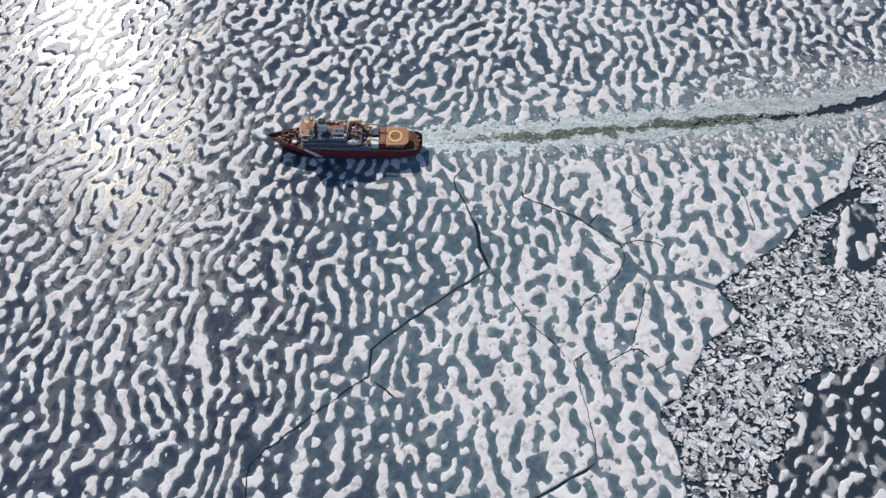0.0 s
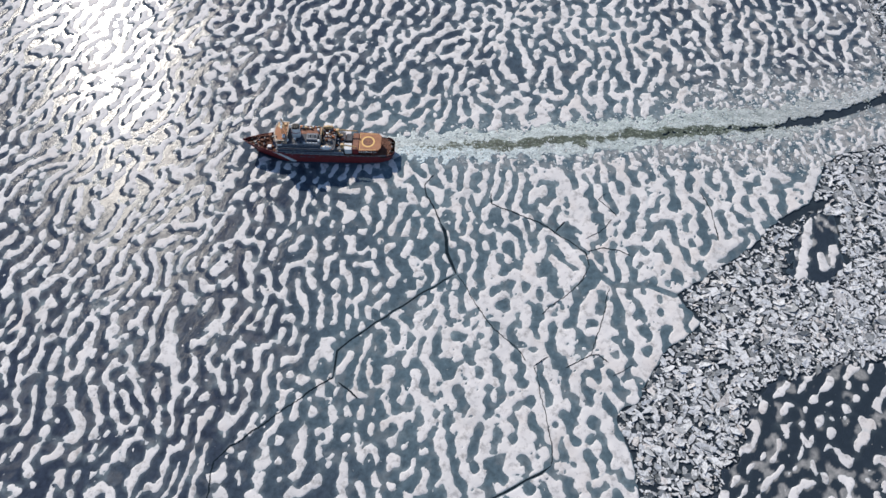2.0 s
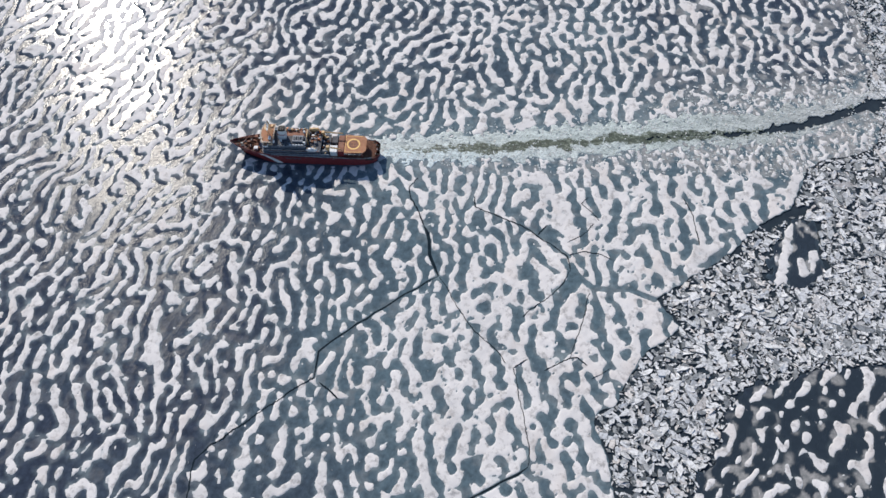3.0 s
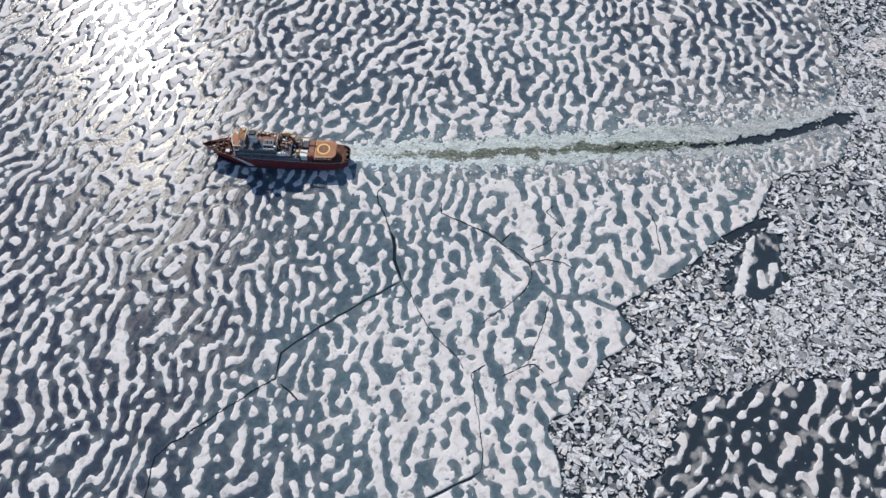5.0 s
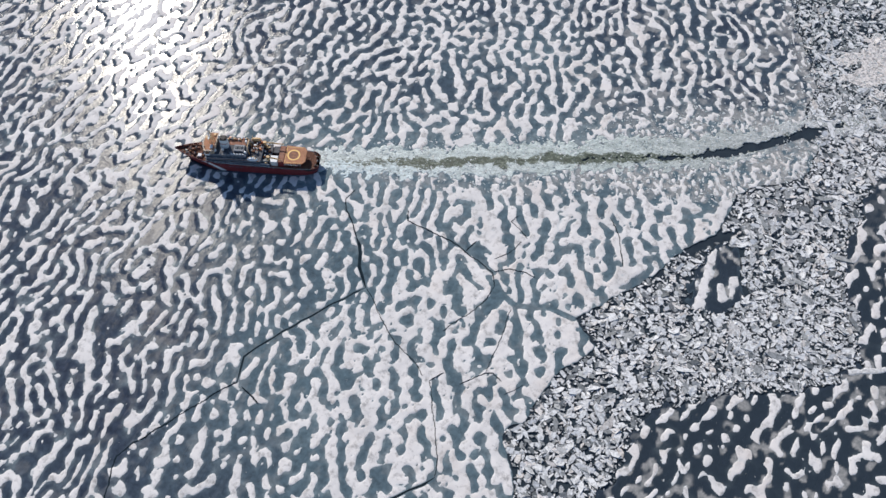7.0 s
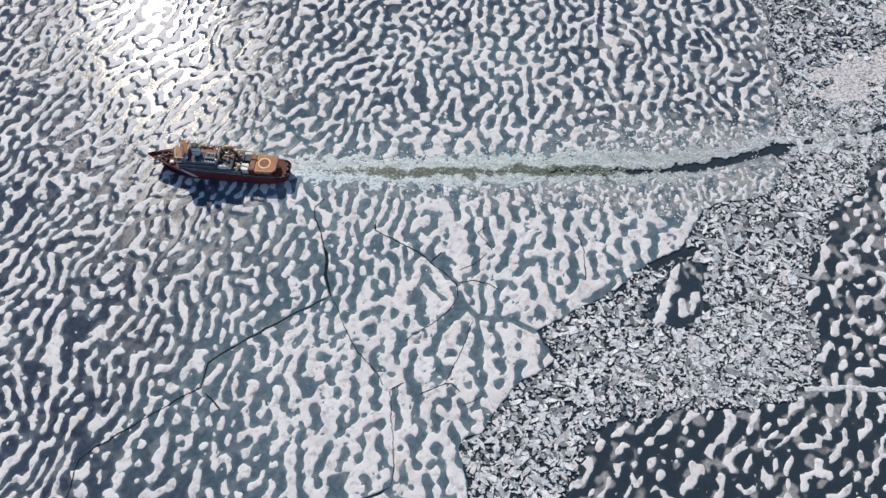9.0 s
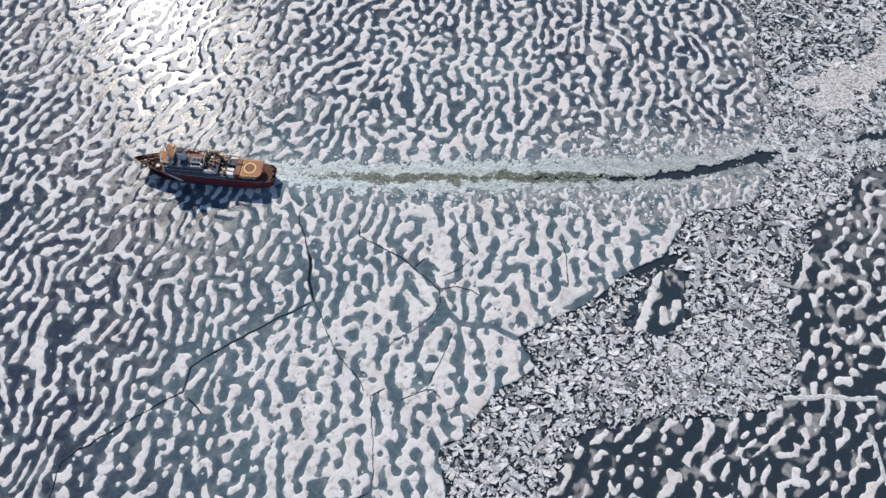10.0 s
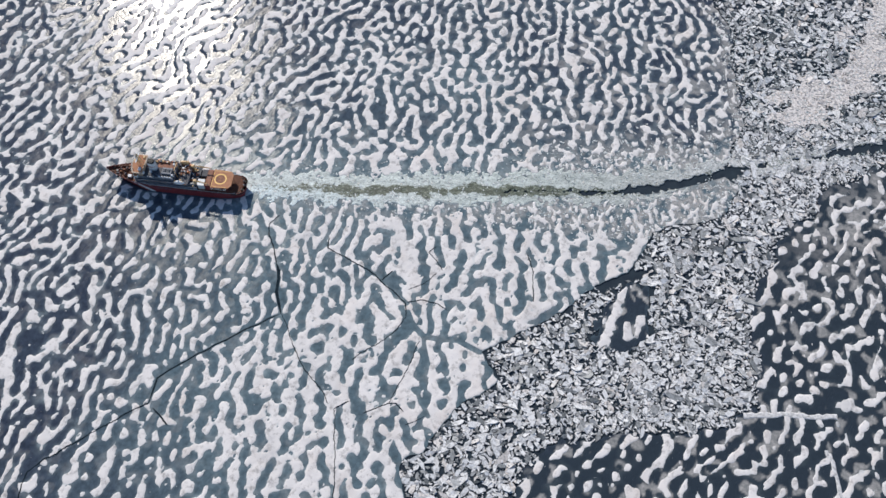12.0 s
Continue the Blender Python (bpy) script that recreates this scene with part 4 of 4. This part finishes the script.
for side in (1, -1):
    for x in (69, 70.6, 72.2):
        ob = part("window", solid(-0.55, 0.55, -0.06, 0.06, -0.55, 0.55, bevel=0.03), GLASS, bridge)
        ob.location = (x, side * 7.0, 19.3)
    part("railing", railing_mesh([(68, side * 7.2, 20.6), (73, side * 7.2, 20.6)]), WHITE, ship)
part("railing", railing_mesh([(74.8, -6.0, 20.6), (75.9, -3.5, 20.6), (76, 0, 20.6), (75.9, 3.5, 20.6), (74.8, 6.0, 20.6)]), WHITE, ship)
part("roof_locker", solid(68.8, 70.4, 3.2, 5.6, 20.76, 21.8), WHITE, ship, "white locker on the bridge roof")
part("roof_locker", solid(68.4, 69.8, -6.2, -4.4, 20.76, 21.6), BUFF, ship, "buff locker on the bridge roof")
part("searchlight", bar((74.3, 4.6, 20.76), (74.3, 4.6, 21.9), 0.35), GREY, ship)
part("searchlight", bar((74.3, -4.6, 20.76), (74.3, -4.6, 21.9), 0.35), GREY, ship)


def mast_mesh(x, y, z0, z1, foot, head):
    """A lattice mast of four legs with rings and braces."""
    bm = bmesh.new()
    n = 6
    ring = []
    for k in range(n + 1):
        f = k / n
        h, zz = foot + (head - foot) * f, z0 + (z1 - z0) * f
        ring.append([Vector((x + a * h, y + b * h, zz)) for a, b in ((1, 1), (-1, 1), (-1, -1), (1, -1))])
    for p, q in zip(ring, ring[1:]):
        for k in range(4):
            rod(bm, p[k], q[k], 0.14, sides=5)
            rod(bm, p[k], q[(k + 1) % 4], 0.08, sides=4)
            rod(bm, q[k], q[(k + 1) % 4], 0.08, sides=4)
    return bm


mast = part("mast", mast_mesh(69.9, 0, 20.7, 32.4, 1.5, 0.45), BUFF, ship, "buff lattice mast on the bridge roof")
part("mast_pole", bar((69.9, 0, 32.4), (69.9, 0, 36.4), 0.14, 0.05), WHITE, mast)
part("crosstree", solid(69.5, 70.3, -4.2, 4.2, 28.4, 28.75, bevel=0.08), WHITE, mast, "white crosstree")
part("crosstree", solid(69.6, 70.2, -2.8, 2.8, 31, 31.3, bevel=0.08), WHITE, mast)
part("radar_platform", bar((71, 0, 25.9), (71, 0, 26.2), 1.9, sides=14), BUFF, mast)
part("radar", solid(70.6, 71.1, -2.1, 2.1, 26.8, 27.3, bevel=0.1), WHITE, mast, "white radar scanner bar")
part("radar", solid(70, 70.4, -1.5, 1.5, 31.6, 32, bevel=0.1), WHITE, mast, "white radar scanner bar")
for y in (-3.9, -1.4, 1.4, 3.9):
    part("aerial", bar((69.9, y, 28.7), (69.9, y, 32 + abs(y) * 0.2), 0.05, 0.03, sides=5), WHITE, mast)
for y in (5.6, -4.8):
    bm = bmesh.new()
    bmesh.ops.create_uvsphere(bm, u_segments=14, v_segments=9, radius=1.05, matrix=Matrix.Translation((67.4, y, 19)))
    part("satellite_dome", bm, WHITE, ship, "white satellite dome")

# funnel
def funnel_mesh(x0, x1, half, z0, z1, rake):
    bm = bmesh.new()
    rows = []
    for f in (0, 0.4, 0.8, 1.0):
        row = []
        for k in range(20):
            a = 2 * pi * k / 20
            cx, cy = cos(a), sin(a)
            k2 = 1.0 / max(abs(cx), abs(cy)) ** 0.55
            row.append(bm.verts.new(((x0 + x1) / 2 - rake * f + cx * k2 * (x1 - x0) / 2 * (1 - 0.12 * f), cy * k2 * half * (1 - 0.15 * f), z0 + (z1 - z0) * f)))
        rows.append(row)
    for p, q in zip(rows, rows[1:]):
        for k in range(20):
            bm.faces.new((p[k], p[(k + 1) % 20], q[(k + 1) % 20], q[k]))
    bm.faces.new(rows[0])
    bm.faces.new(rows[-1])
    bmesh.ops.recalc_face_normals(bm, faces=bm.faces)
    return bm


funnel = part("funnel", funnel_mesh(59.4, 65.4, 2.3, 16.9, 25.2, 0.5), WHITE, ship, "tall pale grey funnel with a black top")
part("funnel_cap", funnel_mesh(59.3, 64.4, 2.05, 25.2, 26.5, 0.2), BLACK, funnel, "black soot-stained funnel cap")
part("funnel_band", funnel_mesh(59.3, 65.2, 2.26, 21.2, 22.4, 0.15), RED, funnel, "red band round the funnel")
for x in (60.4, 61.7, 63.0):
    for y in (-0.75, 0.75):
        part("exhaust_pipe", bar((x, y, 26.3), (x - 0.15, y, 27.1), 0.34, sides=10), BLACK, funnel)
for x, y in ((62.8, 3.9), (62.8, -3.9), (47.6, 5.2), (48.6, -3.4)):
    v = part("ventilator", bar((x, y, 16.9), (x, y, 18.7), 0.5, sides=10), WHITE, ship, "white mushroom ventilator")
    part("ventilator_head", bar((x, y, 18.6), (x, y, 19.1), 0.85, 0.6, sides=12), WHITE, v)


def lifeboat_mesh(length, beam, tall):
    bm = bmesh.new()
    rows = []
    for k in range(11):
        f = -1 + 2 * k / 10
        w = (1 - abs(f) ** 2.6) ** 0.5 if abs(f) < 1 else 0.02
        row = []
        for j in range(10):
            a = 2 * pi * j / 10
            row.append(bm.verts.new((f * length / 2, cos(a) * beam / 2 * max(w, 0.05), sin(a) * tall / 2 * max(w, 0.15))))
        rows.append(row)
    for p, q in zip(rows, rows[1:]):
        for j in range(10):
            bm.faces.new((p[j], p[(j + 1) % 10], q[(j + 1) % 10], q[j]))
    bm.faces.new(rows[0])
    bm.faces.new(rows[-1])
    bmesh.ops.recalc_face_normals(bm, faces=bm.faces)
    for f in bm.faces:
        f.smooth = True
    return bm


for x, side, mat, text in ((43.0, 1, WHITE, "white enclosed lifeboat in its davits"), (43.0, -1, BUFF, "buff enclosed lifeboat in its davits")):
    boat = aboard("lifeboat", lifeboat_mesh(7.4, 2.7, 2.5), mat, (x, side * 8.1, 14.9), text, "lifeboat", "boats on the ship")
    part("canopy", solid(-1.2, 1.0, -0.7, 0.7, 0.9, 1.65, bevel=0.25), mat, boat)
    for dx in (-2.6, 2.6):
        part("davit", rod(rod(bmesh.new(), (x + dx, side * 7.6, 13.35), (x + dx, side * 8.0, 17.0), 0.2, sides=6), (x + dx, side * 8.0, 17.0), (x + dx, side * 9.4, 17.2), 0.16, sides=6), BUFF, ship, "buff boat davit")


# cranes
def crane(x, y, z, tall, reach, turn, lift, mat, text):
    base = part("crane_pedestal", bar((x, y, z), (x, y, z + tall), 0.75, 0.6, sides=12), mat, ship, text)
    top = Vector((x, y, z + tall))
    part("crane_cab", solid(x - 1.0, x + 1.0, y - 0.9, y + 0.9, z + tall, z + tall + 1.8), mat, base)
    tip = top + Vector((cos(radians(turn)) * reach, sin(radians(turn)) * reach, lift))
    bm = bmesh.new()
    off = Vector((-sin(radians(turn)), cos(radians(turn)), 0)) * 0.35
    for s in (1, -1):
        rod(bm, top + off * s + Vector((0, 0, 0.8)), tip + off * s * 0.4, 0.17, sides=5)
        rod(bm, top + off * s + Vector((0, 0, 1.6)), tip + off * s * 0.4 + Vector((0, 0, 0.2)), 0.13, sides=5)
    for k in range(9):
        f = k / 9
        p = top.lerp(tip, f) + Vector((0, 0, 0.8 * (1 - f)))
        s = 1 if k % 2 else -1
        rod(bm, p + off * s * (1 - 0.6 * f), top.lerp(tip, f + 0.11) - off * s * (1 - 0.6 * f) + Vector((0, 0, 1.4 * (1 - f))), 0.08, sides=4)
    part("crane_boom", bm, mat, base)
    part("crane_hook", bar(tip, tip - Vector((0, 0, 1.6)), 0.12, 0.22, sides=6), GREY, base)


crane(37.0, -6.0, 10.1, 4.0, 13, 178, 1.0, BUFF, "buff deck crane with a lattice boom")
crane(33.0, 5.2, 10.1, 3.4, 9, 172, 0.6, BUFF, "buff deck crane with a lattice boom")
crane(80.5, -3.0, 7.7, 3.6, 12, 8, 0.6, DECK_RED, "brown foredeck crane with a lattice boom")

for half, z0, x0, x1 in ((8.22, 10.02, 32.2, 75.4), (7.92, 13.32, 37.8, 75.2), (7.42, 16.82, 46.8, 74.8)):
    for side in (1, -1):
        part("deck_edge", solid(x0, x1, side * half - 0.05, side * half + 0.05, z0 - 0.22, z0 + 0.12, bevel=0.02), EDGE_GREY, ship, "weathered grey deck edge")

# casings, skylights and gear on the upper decks
casing = part("engine_casing", solid(48.6, 55.6, -0.6, 4.4, 16.9, 18.3, bevel=0.2), SHADE_AND_SLATE, ship, "weathered grey engine casing")
for k in range(5):
    part("skylight", solid(48.4 + 1.4 * k, 49.3 + 1.4 * k, 0.7, 2.9, 18.3, 18.6, bevel=0.08), GLASS if k % 2 else DECK_GREY, casing)
for side in (1, -1):
    part("side_walkway", solid(38.5, 72.5, side * 7.85, side * 8.4, 13.25, 13.36, bevel=0.02), DECK_RED, ship, "brown side walkway")
    part("railing", railing_mesh([(38.5, side * 8.2, 13.3), (47, side * 8.2, 13.3), (60, side * 8.2, 13.3), (72, side * 8.2, 13.3)]), WHITE, ship)
    part("railing", railing_mesh([(47, side * 7.2, 16.85), (58, side * 7.2, 16.85), (65, side * 7.2, 16.85)]), WHITE, ship)
    part("railing", railing_mesh([(33, side * 8.2, 10.05), (38, side * 8.2, 10.05)]), WHITE, ship)
    wing = part("bridge_wing", solid(70.8, 73.8, side * 7.0, side * 8.9, 17.1, 18.6, bevel=0.15), WHITE, ship, "white open bridge wing")
    part("wing_deck", solid(71.0, 73.6, side * 7.1, side * 8.8, 18.6, 18.68, bevel=0.02), DECK_TAN, wing)
    for x in (39.5, 52.0, 58.5, 63.5):
        part("stair", rod(rod(bmesh.new(), (x, side * 7.7, 10.1), (x + 2.6, side * 7.7, 13.3), 0.12, sides=5), (x, side * 8.2, 10.1), (x + 2.6, side * 8.2, 13.3), 0.12, sides=5), GREY, ship, "steep grey deck stair")
for x, y, h in ((58.6, -5.6, 1.6), (61.0, 5.4, 1.2), (57.4, 5.2, 1.9), (63.2, -5.2, 1.4), (45.2, 0.5, 1.3), (41.0, 2.0, 1.6)):
    z0 = 16.9 if x > 47 else 13.4
    v = part("air_intake", solid(x - 0.9, x + 0.9, y - 0.8, y + 0.8, z0, z0 + h, bevel=0.1), SHADE_AND_SLATE, ship, "slate grey air intake box")
    part("intake_grille", solid(x - 0.7, x + 0.7, y - 0.6, y + 0.6, z0 + h, z0 + h + 0.06, bevel=0.02), BLACK, v)
for x, y in ((46.0, -3.0), (46.0, 3.0)):
    part("king_post", bar((x, y, 13.4), (x, y, 21.5), 0.3, 0.2), BUFF, ship, "buff king post")
part("post_brace", solid(45.75, 46.25, -3.2, 3.2, 21.2, 21.6, bevel=0.08), BUFF, ship)

# gear along the sunny side of the upper deck
r = random.Random(41)
for k in range(20):
    x, y = r.uniform(47.5, 64.5), -r.uniform(4.8, 6.8)
    w, d, h = r.uniform(0.5, 1.5), r.uniform(0.5, 1.0), r.uniform(0.5, 1.5)
    mat, hue = r.choice(LOCKERS[:2] + LOCKERS[4:])
    aboard("deck_locker", solid(-w / 2, w / 2, -d / 2, d / 2, 0, h, bevel=0.07), mat, (x, y, 16.9), hue + " painted steel locker on the upper ship deck", "locker", "lockers on deck")

# after deck houses, hangar and stores
part("hangar", solid(22.9, 26.8, -6.6, 6.6, 6.3, 11.6, bevel=0.2), RED, ship, "dark red helicopter hangar")
part("hangar_roof", solid(23.0, 26.7, -6.4, 6.4, 11.6, 11.7, bevel=0.03), DECK_RED, ship, "dark brown hangar roof")
part("hangar_door", solid(22.72, 22.92, -5.0, 5.0, 6.6, 10.6, bevel=0.02), GREY, ship, "grey hangar door")
store = part("store_house", solid(27.5, 32.0, 1.6, 6.4, 6.4, 11.2, bevel=0.2), WHITE, ship, "bright white store house")
part("store_roof", solid(27.3, 32.2, 1.4, 6.6, 11.2, 11.4, bevel=0.05), WHITE, store)
part("store_house", solid(27.6, 31.6, -7.6, -2.2, 6.4, 9.4, bevel=0.2), DECK_GREY, ship, "dark grey store house")
r = random.Random(23)
for k in range(52):
    x, y = r.uniform(33, 46), r.choice((-1, -1, -1, 1)) * r.uniform(0.5, 7.2)
    z0 = 13.4 if x > 38.5 else 10.1
    w, d, h = r.uniform(0.5, 1.6), r.uniform(0.5, 1.3), r.uniform(0.5, 1.7)
    mat, hue = r.choice(LOCKERS)
    aboard("deck_locker", solid(-w / 2, w / 2, -d / 2, d / 2, 0, h, bevel=0.07), mat, (x, y, z0), hue + " painted steel locker on the grey ship deck", "locker", "lockers on deck")
for k in range(5):
    aboard("life_raft", bar((-0.6, 0, 0), (0.6, 0, 0), 0.5, sides=10), WHITE, (49 + 1.9 * k, 6.5, 17.38), "white life raft canister on the upper deck", "life raft", "life rafts on the upper deck")
aboard("work_boat", lifeboat_mesh(6.4, 2.4, 1.6), GREY, (36.0, 6.0, 10.9), "grey work boat on the grey deck", "boat", "boats on the ship")

# helicopter deck at the stern, on struts
def pad_outline():
    return [(8.6, -4.6), (10.4, -6.7), (22.7, -7.4), (22.7, 7.4), (10.4, 6.7), (8.6, 4.6)]


pad = part("helicopter_deck", prism(pad_outline(), 11.1, 11.45), DECK_TAN, ship, "tan painted helicopter deck")


def ring_mesh(x, y, z, inner, outer, n=48):
    bm = bmesh.new()
    rows = [[bm.verts.new((x + cos(2 * pi * k / n) * rad, y + sin(2 * pi * k / n) * rad, zz)) for rad, zz in ((inner, z), (inner, z + 0.02), (outer, z + 0.02), (outer, z))] for k in range(n)]
    for k in range(n):
        p, q = rows[k], rows[(k + 1) % n]
        for j in range(4):
            bm.faces.new((p[j], p[(j + 1) % 4], q[(j + 1) % 4], q[j]))
    bmesh.ops.recalc_face_normals(bm, faces=bm.faces)
    return bm


part("landing_circle", ring_mesh(17.0, 0, 11.45, 3.4, 4.3), RING, pad, "pale yellow painted landing circle")
part("landing_mat", bar((17.0, 0, 11.45), (17.0, 0, 11.462), 3.3, sides=40), DECK_RED, pad, "worn darker centre of the landing circle")
for x0, x1, y0, y1 in ((15.5, 18.5, -1.35, -0.95), (15.5, 18.5, 0.95, 1.35), (16.8, 17.2, -0.95, 0.95)):
    part("deck_mark", solid(x0, x1, y0, y1, 11.462, 11.475, bevel=0), DECK_TAN, pad)
for x0, x1, y0, y1 in ((11.4, 22.3, 6.2, 6.4), (11.4, 22.3, -6.4, -6.2), (22.1, 22.3, -6.2, 6.2)):
    part("deck_line", solid(x0, x1, y0, y1, 11.45, 11.462, bevel=0), RING, pad)
for side in (1, -1):
    bm = bmesh.new()
    for k in range(9):
        x = 11.4 + 1.35 * k
        rod(bm, (x, side * 6.9, 11.2), (x, side * 8.6, 11.5), 0.05, sides=4)
    for off, zz in ((7.7, 11.3), (8.2, 11.4), (8.6, 11.5)):
        rod(bm, (11.2, side * off, zz), (22.4, side * off, zz), 0.04, sides=4)
    part("safety_net", bm, WHITE, pad, "thin safety net frame round the deck")
    for x in (11.2, 14.6, 18.2, 21.8):
        part("pad_strut", bar((x, side * 6.4, 5.9), (x, side * 6.6, 11.1), 0.18, sides=6), RED, pad)

# stern and foredeck gear
def winch(x, y, z, size):
    w = part("winch", bar((x, y - size, z + size * 0.7), (x, y + size, z + size * 0.7), size * 0.5, sides=12), GREY, ship, "grey mooring winch")
    for s in (-1, 0.3, 1):
        part("winch_flange", bar((x, y + s * size - 0.08, z + size * 0.7), (x, y + s * size + 0.08, z + size * 0.7), size * 0.72, sides=14), DECK_RED, w)
    part("winch_bed", solid(x - size * 0.7, x + size * 0.7, y - size, y + size, z, z + size * 0.35, bevel=0.06), GREY, w)


for x, y, s in ((84.5, 2.2, 1.1), (84.5, -2.4, 1.1), (1.9, 0.0, 1.0), (2.8, 3.4, 0.8), (2.8, -3.4, 0.8)):
    winch(x, y, curve_at(x, HX, H_TOP) - 0.5, s)
for x, f in ((93, 0.5), (90, 0.7), (87.5, 0.75), (82, 0.8), (76, 0.85), (4, 0.8), (1.4, 0.6)):
    for side in (1, -1):
        y, z0 = side * f * curve_at(x, HX, H_DECK), curve_at(x, HX, H_TOP) - 0.45
        bm = rod(bmesh.new(), (x - 0.4, y, z0), (x - 0.4, y, z0 + 0.75), 0.24, sides=9)
        rod(bm, (x + 0.4, y, z0), (x + 0.4, y, z0 + 0.75), 0.24, sides=9)
        block(bm, x - 0.8, x + 0.8, y - 0.35, y + 0.35, z0, z0 + 0.14, bevel=0.03)
        part("bollard", bm, BLACK, ship, "black double mooring bollard")
hatch = part("hatch", solid(75.9, 79.0, -3.0, 3.0, 7.2, 8.5, bevel=0.15), SHADE_AND_SLATE, ship, "grey cargo hatch on the foredeck")
for x in (76.3, 77.3, 78.3):
    part("hatch_rib", solid(x - 0.1, x + 0.1, -2.9, 2.9, 8.5, 8.62, bevel=0.02), DECK_RED, hatch)
part("deck_store", solid(79.4, 82.0, 2.4, 4.6, 7.7, 9.5, bevel=0.12), WHITE, ship, "white store locker on the foredeck")
part("breakwater", prism([(87.2, -4.3), (89.6, 0), (87.2, 4.3), (87.0, 4.3), (89.3, 0), (87.0, -4.3)], 8.4, 9.9), RED, ship, "dark red breakwater plate")
part("jackstaff", bar((96.6, 0, 9.6), (97.2, 0, 14.2), 0.08, 0.04, sides=6), WHITE, ship)
part("ensign_staff", bar((0.6, 0, 5.8), (-0.2, 0, 9.6), 0.07, 0.04, sides=6), WHITE, ship)
r = random.Random(29)
for k in range(16):
    x = r.uniform(75.5, 92)
    y = r.uniform(-0.7, 0.7) * curve_at(x, HX, H_DECK)
    z0 = curve_at(x, HX, H_TOP) - 0.45
    w, h = r.uniform(0.4, 1.0), r.uniform(0.4, 1.1)
    mat, hue = r.choice(LOCKERS[1:4] + LOCKERS[7:])
    aboard("deck_locker", solid(-w, w, -w * 0.6, w * 0.6, 0, h, bevel=0.06), mat, (x, y, z0), hue + " painted steel locker on the brown foredeck", "locker", "lockers on deck")
part("stern_fender", bulwark_mesh(0.05, 9, 1, -0.7, -0.3), RUBBER, ship, "black rubber stern fender")
part("stern_fender", bulwark_mesh(0.05, 9, -1, -0.7, -0.3), RUBBER, ship, "black rubber stern fender")
